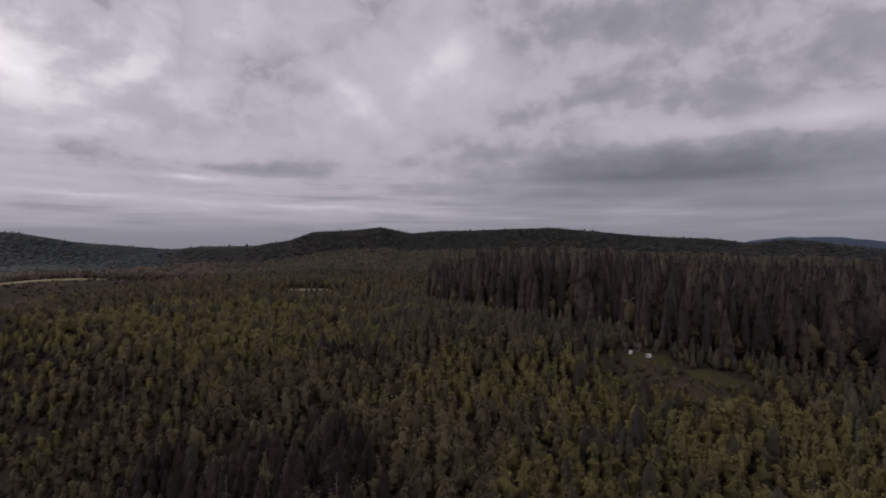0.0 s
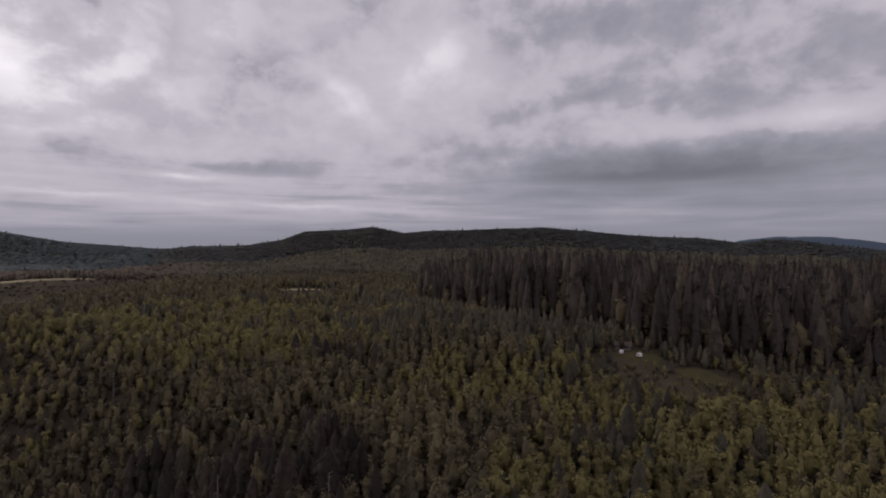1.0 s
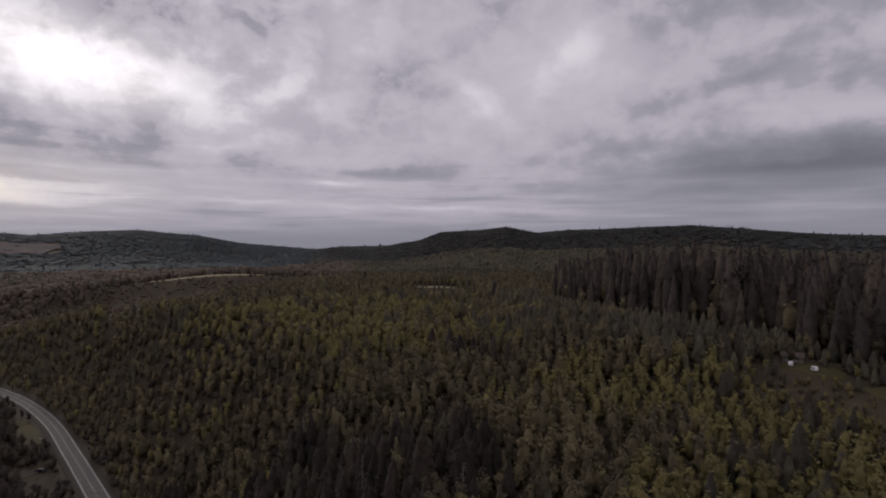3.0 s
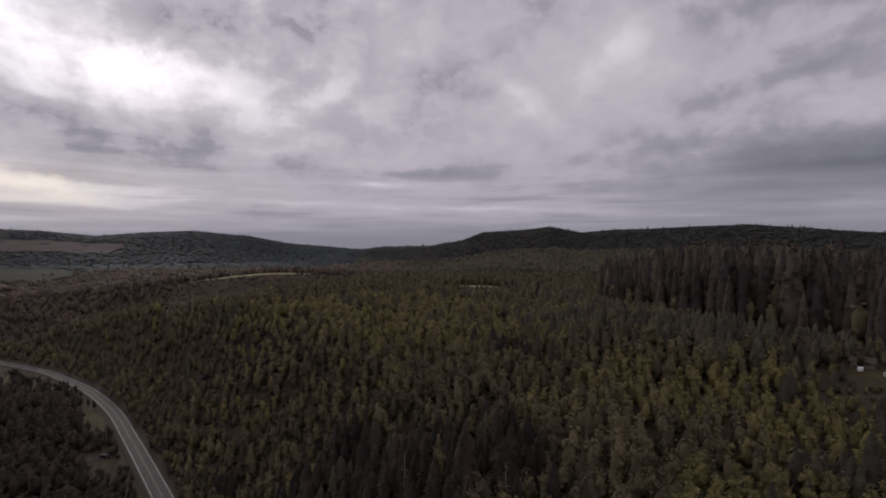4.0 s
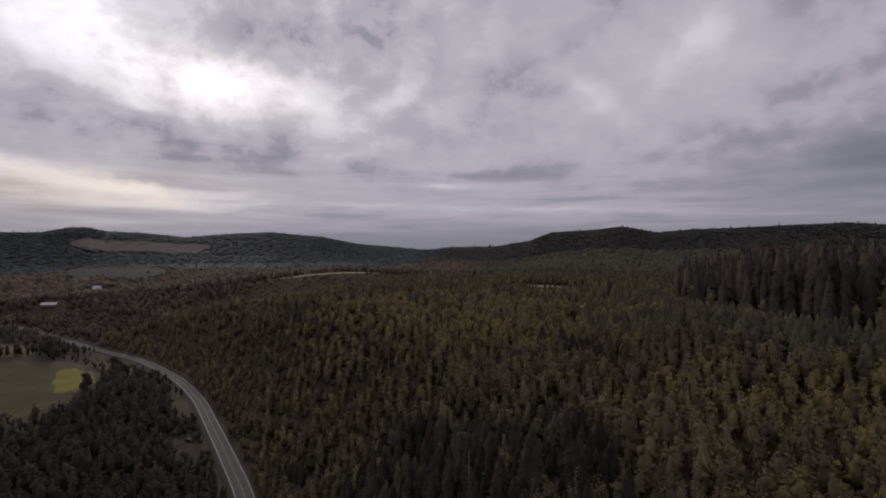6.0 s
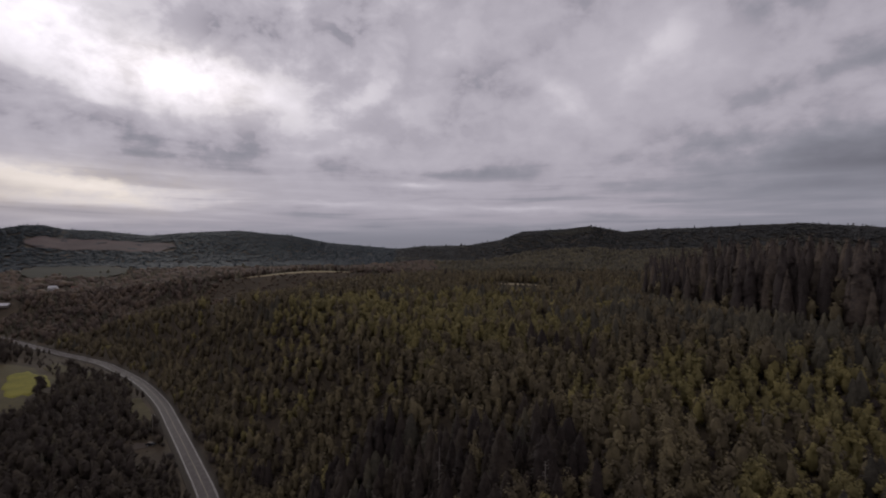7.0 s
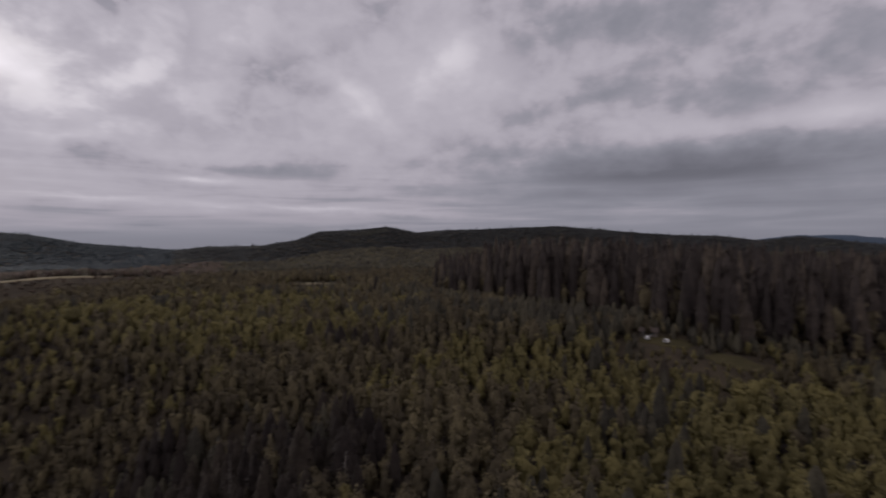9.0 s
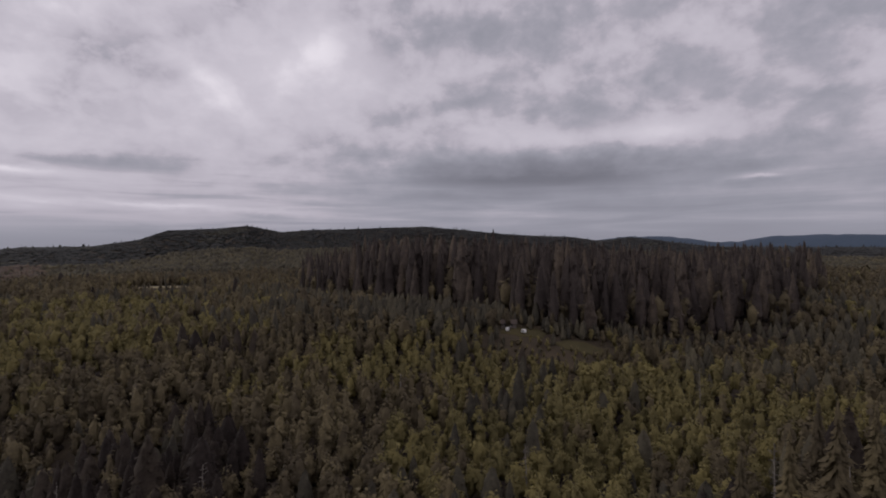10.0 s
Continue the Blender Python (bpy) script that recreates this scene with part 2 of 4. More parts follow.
M_ALDER = foliage("alder_leaves", [(0.1, (0.112, 0.096, 0.046)), (0.5, (0.162, 0.137, 0.060)), (0.88, (0.216, 0.181, 0.074)), (0.98, (0.29, 0.245, 0.13))], 0.3)
M_BROWN = foliage("autumn_leaves", [(0.1, (0.068, 0.055, 0.040)), (0.5, (0.112, 0.091, 0.056)), (0.9, (0.172, 0.140, 0.078))], 0.3)
M_FAR = foliage("far_conifers", [(0.1, (0.027, 0.029, 0.029)), (0.5, (0.032, 0.033, 0.032)), (0.9, (0.040, 0.038, 0.034))], 0.1)
# conifers of the western hills: the blue haze of distance is mixed into this colour
M_FARHAZE = foliage("haze_tinted_conifers", [(0.1, (0.026, 0.034, 0.040)), (0.5, (0.029, 0.037, 0.043)), (0.9, (0.034, 0.040, 0.044))], 0.1)
M_FARLEAF = foliage("far_leaves", [(0.1, (0.062, 0.048, 0.043)), (0.5, (0.090, 0.068, 0.055)), (0.9, (0.128, 0.095, 0.066))], 0.1)
M_PLATEAU = foliage("plateau_leaves", [(0.1, (0.046, 0.042, 0.033)), (0.5, (0.064, 0.057, 0.039)), (0.9, (0.098, 0.083, 0.047))], 0.1)
M_HILLSIDE = foliage("hillside_leaves", [(0.1, (0.038, 0.038, 0.033)), (0.5, (0.047, 0.045, 0.036)), (0.9, (0.060, 0.055, 0.040))], 0.1)
M_BARK = surface("bark", [(0.2, (0.05, 0.04, 0.032)), (0.8, (0.14, 0.12, 0.10))], 2.0)
M_PALE = surface("pale_bark", [(0.2, (0.12, 0.105, 0.09)), (0.8, (0.24, 0.215, 0.19))], 2.0)

# ---- the lie of the land ----
ROAD = [(-760, 322), (-690, 312), (-600, 298), (-515, 285), (-436, 275), (-398, 265), (-344, 247), (-288, 221), (-240, 193),
        (-192, 164), (-160, 144), (-130, 122), (-106, 96), (-92, 62), (-86, 20), (-84, -60), (-90, -200)]


def smooth(e0, e1, v):
    q = np.clip((v - e0) / (e1 - e0), 0, 1)
    return q * q * (3 - 2 * q)


def spline(pts, step=4.0):
    """A smooth line through points of the plan."""
    p = np.array(pts, float)
    p = np.vstack([2 * p[0] - p[1], p, 2 * p[-1] - p[-2]])
    line = []
    for i in range(1, len(p) - 2):
        n = max(2, int(np.linalg.norm(p[i + 1] - p[i]) / step))
        for u in np.arange(n) / n:
            a, b, c, d = p[i - 1:i + 3]
            line.append(0.5 * (2 * b + (c - a) * u + (2 * a - 5 * b + 4 * c - d) * u ** 2 + (3 * b - a - 3 * c + d) * u ** 3))
    return np.array(line + [p[-2]])


ROAD_LINE = spline(ROAD)


def road_gap(x, y):
    """Distance to the road's middle, and on which side: positive towards the plateau."""
    x, y = np.atleast_1d(x).astype(float), np.atleast_1d(y).astype(float)
    best = np.full(x.shape, 1e9)
    side = np.ones(x.shape)
    d = np.diff(ROAD_LINE, axis=0)
    for (px, py), (dx, dy) in zip(ROAD_LINE[::2], d[::2]):
        q = (x - px) ** 2 + (y - py) ** 2
        hit = q < best
        best = np.where(hit, q, best)
        side = np.where(hit, np.sign(dx * (y - py) - dy * (x - px)), side)
    return np.sqrt(best), side


def waves(x, y, size, seed=0.0):
    """Cheap smooth unevenness, about -1 to 1."""
    a, b = x / size + seed * 1.7, y / size + seed * 2.3
    return (np.sin(a * 1.9 + 1.3 * np.sin(b * 1.1 + seed)) + np.sin(b * 2.3 + 1.7 * np.sin(a * 0.7 + 2 * seed))
            + 0.6 * np.sin(a * 3.1 + b * 2.7 + seed) + 0.5 * np.sin(a * 4.3 - b * 5.1 + 3 * seed)) / 3.1


# crests of the hills: bearing in degrees, height over the camera's level per metre of distance
CREST_LEFT = [(-100, 0.03), (-80, 0.028), (-67.5, 0.025), (-65.3, 0.026), (-63.3, 0.034), (-62, 0.035), (-60.3, 0.029), (-57.6, 0.028), (-53.7, 0.021), (-49.5, 0.028), (-45.6, 0.031),
              (-40.3, 0.023), (-36.6, 0.011), (-31.5, 0.003), (-28, -0.002), (-24, -0.02), (-18, -0.03)]
CREST_MID = [(-34, -0.02), (-28, -0.001), (-25.7, 0.005), (-20.6, 0.007), (-16.8, 0.018), (-14.3, 0.034), (-10, 0.037), (-7, 0.043), (-3.8, 0.032), (0, 0.037), (4.2, 0.038),
             (8.6, 0.040), (12.3, 0.042), (14.2, 0.038), (17, 0.034), (22.4, 0.025), (28.2, 0.020), (31.5, 0.012), (34.5, 0.018), (36.5, 0.015), (39, 0.008), (42, 0.001), (60, -0.002)]
CREST_RIGHT = [(26, -0.02), (31.5, 0.012), (34.5, 0.018), (38.5, 0.017), (42.9, 0.006), (44.8, 0.007), (47.2, 0.015), (51.5, 0.017), (55.6, 0.015), (62, 0.02), (75, 0.018), (100, 0.02)]
EYE_Z = 99.0


def ridge(az, r, crest, dist, front, back):
    a, e = np.array(crest).T
    top = EYE_Z + np.interp(az, a, e) * dist - 10.5
    lift = np.exp(-np.where(r < dist, ((r - dist) / front) ** 2, ((r - dist) / back) ** 2))
    return top, lift


def ground_at(x, y):
    x, y = np.atleast_1d(x).astype(float), np.atleast_1d(y).astype(float)
    r = np.hypot(x, y)
    az = np.degrees(np.arctan2(x, y))
    gap, side = road_gap(x, y)
    up = 39 + 5 * smooth(-70, 40, x) + 19 * smooth(90, 260, y) + 3 * smooth(260, 430, y) + 2 * waves(x, y, 90) * smooth(40, 150, gap)
    up = up - 15 * smooth(-220, -440, x) - 15 * smooth(500, 900, r) + 4 * np.exp(-((x + 115) / 60) ** 2 - ((y - 445) / 45) ** 2)
    valley = 1.5 + 18 * smooth(450, 1100, r) + 2.0 * waves(x, y, 120, 2)
    west = smooth(-330, -620, x) * smooth(900, 300, y)
    rise = smooth(8, 76, gap) * (1 - west) * (side > 0)
    h = np.where(side > 0, valley + (up - valley) * rise, valley)
    flat = 13 + 0.045 * np.maximum(r - 200, 0)
    q = np.clip((gap - flat) / (1.3 * flat), 0, 1)
    bed = q * q * (3 - 2 * q)
    h = h + 4.0 * np.exp(-((x - 80) / 36) ** 2 - ((y - 192) / 34) ** 2)
    h = h + 31 * np.exp(-(((x + 527) * 0.78 + (y - 645) * 0.63) / 230) ** 2 - (((y - 645) * 0.78 - (x + 527) * 0.63) / 70) ** 2)
    for crest, dist, front, back in ((CREST_LEFT, 2500.0, 700.0, 500.0), (CREST_MID, 1900.0, 560.0, 500.0)):
        top, lift = ridge(az, r, crest, dist, front, back)
        h = h + np.maximum(top - h, 0) * lift
    h = h + 2.5 * waves(x, y, 200, 5) * smooth(700, 1300, r)
    return h * bed - 0.15


def add_mesh(name, verts, faces, mats, slots=None, smooth_faces=False, tint=None, normals=None):
    """One mesh object from arrays; faces all have the same number of corners."""
    me = bpy.data.meshes.new(name)
    verts, faces = np.asarray(verts, np.float32), np.asarray(faces, np.int32)
    n, k = faces.shape
    me.vertices.add(len(verts))
    me.vertices.foreach_set("co", verts.ravel())
    me.loops.add(n * k)
    me.loops.foreach_set("vertex_index", faces.ravel())
    me.polygons.add(n)
    me.polygons.foreach_set("loop_start", np.arange(0, n * k, k, dtype=np.int32))
    me.polygons.foreach_set("loop_total", np.full(n, k, np.int32))
    if slots is not None:
        me.polygons.foreach_set("material_index", np.asarray(slots, np.int32))
    me.polygons.foreach_set("use_smooth", np.full(n, smooth_faces))
    if tint is not None:
        me.attributes.new("tint", "FLOAT", "POINT").data.foreach_set("value", np.asarray(tint, np.float32))
    for m in mats:
        me.materials.append(m)
    me.update(calc_edges=True)
    if normals is not None:
        me.attributes.new("custom_normal", "FLOAT_VECTOR", "POINT").data.foreach_set("vector", np.asarray(normals, np.float32).ravel())
    return me


M_GROUND = surface("forest_floor", [(0.25, (0.026, 0.020, 0.015)), (0.5, (0.046, 0.036, 0.025)), (0.75, (0.075, 0.057, 0.036))], 0.05, bump=0.6)

# the ground: one sheet of rings, fine near the camera and coarse far off
rings = np.concatenate([np.arange(0, 400, 8), 400 * 1.024 ** np.arange(0, 107)])
spokes = np.radians(np.arange(0, 360, 1.8))
rr, aa = np.meshgrid(rings, spokes, indexing="ij")
gx, gy = rr * np.sin(aa), rr * np.cos(aa)
gz = ground_at(gx.ravel(), gy.ravel()).reshape(gx.shape)
nr, ns = gx.shape
ii, jj = np.meshgrid(np.arange(nr - 1), np.arange(ns), indexing="ij")
quads = np.stack([ii * ns + jj, ii * ns + (jj + 1) % ns, (ii + 1) * ns + (jj + 1) % ns, (ii + 1) * ns + jj], -1).reshape(-1, 4)[:, ::-1]
tagged(new("ground", add_mesh("ground", np.stack([gx, gy, gz], -1).reshape(-1, 3), quads, [M_GROUND], smooth_faces=True)),
       "rolling forest floor with dry grass and brush", "ground", kind="structure")

# the mountains on the skyline, a far backdrop; their blue is distance haze put into the colour
M_MOUNT = surface("haze_blue_forest", [(0.3, (0.040, 0.058, 0.085)), (0.7, (0.056, 0.076, 0.108))], 0.004, bump=0.1)
az_m = np.arange(20, 110, 0.25)
a_m, e_m = np.array(CREST_RIGHT).T
crest_m = EYE_Z + (np.interp(az_m, a_m, e_m) + 0.0009 * waves(az_m * 10, az_m * 3, 8)) * 4300
prof = np.array([0.0, 0.45, 0.75, 0.93, 1.0, 0.9])
dist_m = np.array([3600, 3850, 4020, 4180, 4300, 4600])
mx = np.sin(np.radians(az_m))[:, None] * dist_m
my = np.cos(np.radians(az_m))[:, None] * dist_m
mz = 20 + (crest_m[:, None] - 20) * prof
km = len(prof)
qi, qj = np.meshgrid(np.arange(len(az_m) - 1), np.arange(km - 1), indexing="ij")
mq = np.stack([qi * km + qj, qi * km + qj + 1, (qi + 1) * km + qj + 1, (qi + 1) * km + qj], -1).reshape(-1, 4)
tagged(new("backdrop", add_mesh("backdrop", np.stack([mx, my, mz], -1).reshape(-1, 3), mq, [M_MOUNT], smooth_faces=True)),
       "distant forested mountains on the horizon, blue haze painted into their colour", "mountains", kind="structure")

# ---- trees: crowns of separate sprays and leaf clumps ----
rng = np.random.default_rng(7)


def facing(v, f, nrm):
    """Turns every triangle so that its front looks the way of its crown's normals."""
    g = np.cross(v[f[:, 1]] - v[f[:, 0]], v[f[:, 2]] - v[f[:, 0]])
    back = (g * nrm[f].sum(1)).sum(1) < 0
    f = f.copy()
    f[back] = f[back][:, ::-1]
    return f


def unit_rows(n):
    return n / (np.linalg.norm(n, axis=1)[:, None] + 1e-9)


def conifer(width, whorls, per, rng, bare=0.08, split=False, sag=0.5, taper=0.62, wild=0.65, slim=1.0):
    """A crown of drooping sprays on whorls, for a tree 1 tall: verts, triangles, normals."""
    v, f = [], []
    for w in range(whorls):
        u = (w + rng.uniform(-0.35, 0.35)) / whorls
        u = min(max(u, 0.0), 0.97)
        z = bare + (0.96 - bare) * u
        reach = width * (1 - u) ** taper * rng.uniform(0.78, 1.12) + 0.05 * width
        turn = rng.uniform(0, 6.28)
        for b in range(per):
            a = turn + 6.283 * (b + rng.uniform(-0.3, 0.3)) / per
            z = bare + (0.96 - bare) * u + rng.uniform(-0.5, 0.5) / whorls
            q = reach * rng.uniform(wild, 1.85 - wild)
            ca, sa2 = math.cos(a), math.sin(a)
            drop = -q * rng.uniform(0.2, 1.0) * sag
            half = q * rng.uniform(0.30, 0.5) * slim
            root = z + 0.9 * (1 - bare) / whorls + 0.25 * q
            mid = 0.55 * q
            n = len(v)
            v += [(0, 0, root), (ca * mid - sa2 * half, sa2 * mid + ca * half, z + drop * 0.7),
                  (ca * q, sa2 * q, z + drop), (ca * mid + sa2 * half, sa2 * mid - ca * half, z + drop * 0.7)]
            f += [(n, n + 1, n + 2), (n, n + 2, n + 3)]
            if split:
                n = len(v)
                v += [(ca * mid * 0.3, sa2 * mid * 0.3, z), (ca * q * 0.85 - sa2 * half, sa2 * q * 0.85 + ca * half, z + drop * 1.2 - 0.1 * q),
                      (ca * q * 0.75 + sa2 * half, sa2 * q * 0.75 - ca * half, z + drop * 1.3 - 0.1 * q)]
                f += [(n, n + 1, n + 2)]
    n = len(v)
    t = 0.09 * width
    v += [(t, 0, 0.90), (-t / 2, t, 0.90), (-t / 2, -t, 0.90), (0, 0, 1.0)]
    f += [(n, n + 1, n + 3), (n + 1, n + 2, n + 3), (n + 2, n, n + 3)]
    v, f = np.array(v), np.array(f)
    nrm = unit_rows(np.stack([v[:, 0], v[:, 1], 0.012 + 0.55 * np.hypot(v[:, 0], v[:, 1])], 1))
    return v, facing(v, f, nrm), nrm


def spire(width, levels, sides, tufts, size, g, base=0.06, belly=0.22, taper=0.64):
    """A full conifer crown for a tree 1 tall: an uneven cone with needle tufts standing off it."""
    def breadth(u):
        return width * np.where(u < belly, 0.7 + 0.3 * u / belly, (np.maximum(1 - u, 0) / (1 - belly)) ** taper)

    v, n, f = [], [], []
    lean = g.uniform(0, 6.28, 3)
    for i in range(levels):
        u = i / levels
        for k in range(sides):
            a = 6.283 * (k + 0.5 * (i % 2) + g.uniform(-0.2, 0.2)) / sides
            q = float(breadth(u)) * (0.88 + 0.12 * math.sin(2 * a + lean[0]) + 0.08 * math.sin(3 * a + lean[1] + 5 * u)) * g.uniform(0.88, 1.10)
            z = base + (1 - base) * (u + g.uniform(-0.12, 0.12) / levels)
            v.append((q * math.cos(a), q * math.sin(a), z))
            n.append((math.cos(a), math.sin(a), 0.45 + 0.5 * u))
    for i in range(levels - 1):
        for k in range(sides):
            p, q = i * sides + k, i * sides + (k + 1) % sides
            f += [(p, q, q + sides), (p, q + sides, p + sides)]
    top = len(v)
    v.append((0, 0, 1.0))
    n.append((0, 0, 1))
    f += [((levels - 1) * sides + k, (levels - 1) * sides + (k + 1) % sides, top) for k in range(sides)]
    v, n, f = np.array(v), unit_rows(np.array(n)), np.array(f)
    u = g.uniform(0, 1, tufts) ** 1.2
    wide = breadth(u) * g.uniform(0.9, 1.12, tufts)
    a = g.uniform(0, 6.28, tufts)
    d = np.stack([np.cos(a), np.sin(a), g.uniform(-0.6, 0.1, tufts)], 1)
    side = np.stack([-np.sin(a), np.cos(a), g.uniform(-0.3, 0.3, tufts)], 1)
    at = np.stack([wide * np.cos(a), wide * np.sin(a), base + (1 - base) * u], 1)
    w = (size * g.uniform(0.6, 1.3, tufts) * (1.1 - 0.6 * u))[:, None]
    quad = np.stack([at - d * w * 1.3, at + side * w * 0.7, at + d * w, at - side * w * 0.7], 1).reshape(-1, 3)
    up = np.repeat(unit_rows(np.stack([np.cos(a), np.sin(a), 0.3 + 0.6 * u], 1) + 0.35 * g.normal(size=(tufts, 3))), 4, axis=0)
    m = len(v) + 4 * np.arange(tufts)
    f = np.vstack([f, np.stack([m, m + 1, m + 2], 1), np.stack([m, m + 2, m + 3], 1)])
    v, n = np.vstack([v, quad]), np.vstack([n, up])
    return v, facing(v, f, n), n


def ico(div):
    bm = bmesh.new()
    bmesh.ops.create_icosphere(bm, subdivisions=div, radius=1.0)
    v, f = np.array([q.co[:] for q in bm.verts]), np.array([[c.index for c in p.verts] for p in bm.faces])
    bm.free()
    return v, f


def broadleaf(width, lobes, clumps, size, rng, base=0.3, core=2, heart=0.78):
    """A crown of lobes, each an uneven core with leaf clumps standing off it, for a tree 1 tall: verts, triangles, normals."""
    V, F, N, n = [], [], [], 0
    shells = [ico(core), ico(1)]
    for q in range(lobes):
        cv, cf = shells[min(q, 1)]
        if q == 0:
            c = np.array([0, 0, 0.38 + base / 2])
            s = np.array([width * 0.75, width * 0.75, (1 - base) * 0.5])
        else:
            a, u = 6.283 * (q + rng.uniform(-0.3, 0.3)) / (lobes - 1), rng.uniform(0.15, 0.75)
            d = width * (0.62 - 0.25 * u)
            c = np.array([math.cos(a) * d, math.sin(a) * d, base + (1 - base) * u])
            s = np.array([1, 1, 1.05]) * width * rng.uniform(0.36, 0.55)
        jig = rng.uniform(0.62, 1.06, (len(cv), 1))
        V.append(c + cv * s * heart * jig)
        N.append(unit_rows(cv / s))
        F.append(cf + n)
        n += len(cv)
        k = clumps * (3 if q == 0 else 1)
        d = rng.normal(size=(k, 3))
        d[:, 2] = d[:, 2] * 0.9 + 0.3
        d = unit_rows(d)
        at = c + d * s * rng.uniform(0.80, 1.12, (k, 1))
        e1 = unit_rows(np.cross(d, rng.normal(size=(k, 3))) + 0.6 * rng.normal(size=(k, 3)))
        e2 = unit_rows(np.cross(d, e1))
        w = size * rng.uniform(0.6, 1.3, (k, 1))
        V.append(np.stack([at - e1 * w, at + e2 * w * 0.8 - d * 0.3 * w, at + e1 * w, at - e2 * w * 0.8 - d * 0.3 * w], 1).reshape(-1, 3))
        N.append(np.repeat(unit_rows(d + 0.2 * rng.normal(size=(k, 3))), 4, axis=0))
        m = n + 4 * np.arange(k)
        F.append(np.concatenate([np.stack([m, m + 1, m + 2], 1), np.stack([m, m + 2, m + 3], 1)]))
        n += 4 * k
    v, f, nrm = np.vstack(V), np.vstack(F), np.vstack(N)
    # the whole crown is rounder than its lobes
    centre = np.array([0, 0, base * 0.6 + 0.25])
    nrm = unit_rows(nrm + 0.8 * unit_rows((v - centre) * [1, 1, 0.8]))
    return v, facing(v, f, nrm), nrm


def trunk(h, r, sides=6, rng=None):
    """A tapered trunk with a slight bend."""
    bend = np.array([0.0, 0.0]) if rng is None else rng.uniform(-0.012, 0.012, 2) * h
    v, f = [], []
    levels = (-0.06, 0.03, 0.4, 0.93)
    for i, u in enumerate(levels):
        q = r * (1.5 if i == 0 else 1.15 if i == 1 else 1 - 0.9 * u)
        off = bend * math.sin(3.14 * max(u, 0))
        v += [(q * math.cos(6.283 * k / sides) + off[0], q * math.sin(6.283 * k / sides) + off[1], h * u) for k in range(sides)]
    for i in range(len(levels) - 1):
        for k in range(sides):
            a, b = i * sides + k, i * sides + (k + 1) % sides
            f += [(a, b, b + sides), (a, b + sides, a + sides)]
    v = np.array(v)
    return v, np.array(f), unit_rows(v * [1, 1, 0] + [1e-6, 0, 0])


def whole(crown, stem):
    """Crown and trunk as one set of triangles; the trunk takes the second material."""
    v, f = np.vstack([crown[0], stem[0]]), np.vstack([crown[1], stem[1] + len(crown[0])])
    return v, f, np.r_[np.zeros(len(crown[1]), int), np.ones(len(stem[1]), int)], np.vstack([crown[2], stem[2]])


def forest(name, protos, places, mats, label, category="trees"):
    """ONE object of many trees: places are rows of x, y, z, height, turn, tint, width."""
    V, F, S, T, N, n = [], [], [], [], [], 0
    pick = np.arange(len(places)) % len(protos)
    for k, (pv, pf, ps, pn) in enumerate(protos):
        p = places[pick == k]
        if not len(p):
            continue
        c, s = np.cos(p[:, 4])[:, None], np.sin(p[:, 4])[:, None]
        wide = (p[:, 3] * p[:, 6])[:, None]
        x, y = pv[:, 0] * wide, pv[:, 1] * wide
        v = np.stack([x * c - y * s + p[:, :1], x * s + y * c + p[:, 1:2], pv[:, 2] * p[:, 3:4] + p[:, 2:3]], -1)
        V.append(v.reshape(-1, 3))
        N.append(np.stack([pn[:, 0] * c - pn[:, 1] * s, pn[:, 0] * s + pn[:, 1] * c, pn[:, 2] + 0 * c], -1).reshape(-1, 3))
        F.append((pf[None] + (n + len(pv) * np.arange(len(p)))[:, None, None]).reshape(-1, 3))
        S.append(np.tile(ps, len(p)))
        T.append(np.repeat(p[:, 5], len(pv)))
        n += len(pv) * len(p)
    if not V:
        return None
    me = add_mesh(name, np.vstack(V), np.vstack(F), mats, np.concatenate(S), True, np.concatenate(T), np.vstack(N))
    return tagged(new(name, me), label, category, kind="stuff")


def scatter(r0, r1, a0, a1, space, rng):
    """Jittered places over a sector of the plan, about space metres apart."""
    n = int(2 * r1 / space) + 1
    x, y = np.meshgrid((np.arange(n) - n / 2) * space, (np.arange(n) - n / 2) * space)
    x, y = x.ravel() + rng.uniform(-0.42, 0.42, n * n) * space, y.ravel() + rng.uniform(-0.42, 0.42, n * n) * space
    r, a = np.hypot(x, y), np.degrees(np.arctan2(x, y))
    ok = (r >= r0) & (r < r1) & (a > a0) & (a < a1)
    return np.stack([x[ok], y[ok]], 1)


# fields, clearings and yards of the plan, as ellipses: x, y, half length, half width, turn in degrees
OPEN = [(-283, 204, 34, 5, -29), (-425, 180, 112, 50, -22), (-600, 240, 60, 24, 10), (77, 187, 11, 7, -22), (97, 174, 11, 6, -28), (-522, 640, 84, 7, 39), (-112, 428, 22, 5, 14), (-236, 164, 12, 7, 60),
        (-372, 178, 30, 17, -52), (-216, 161, 17, 7, -37), (-806, 380, 34, 20, -25), (-893, 498, 48, 24, -28), (-878, 478, 34, 20, -28)]
# cut or cleared slopes far off: bearings, distances
CUT = [(-63.2, -51.5, 1850, 2075), (-63.5, -55.5, 1180, 1480)]


def inside(x, y):
    ok = np.zeros(x.shape, bool)
    for cx, cy, a, b, turn in OPEN:
        c, s = math.cos(radians(turn)), math.sin(radians(turn))
        u, v = (x - cx) * c + (y - cy) * s, (y - cy) * c - (x - cx) * s
        ok |= (u / a) ** 2 + (v / b) ** 2 < 1
    r, az = np.hypot(x, y), np.degrees(np.arctan2(x, y))
    for a0, a1, r0, r1 in CUT:
        ok |= (az > a0) & (az < a1) & (r > r0) & (r < r1) & (waves(x, y, 35, 7) < 0.62)
    return ok


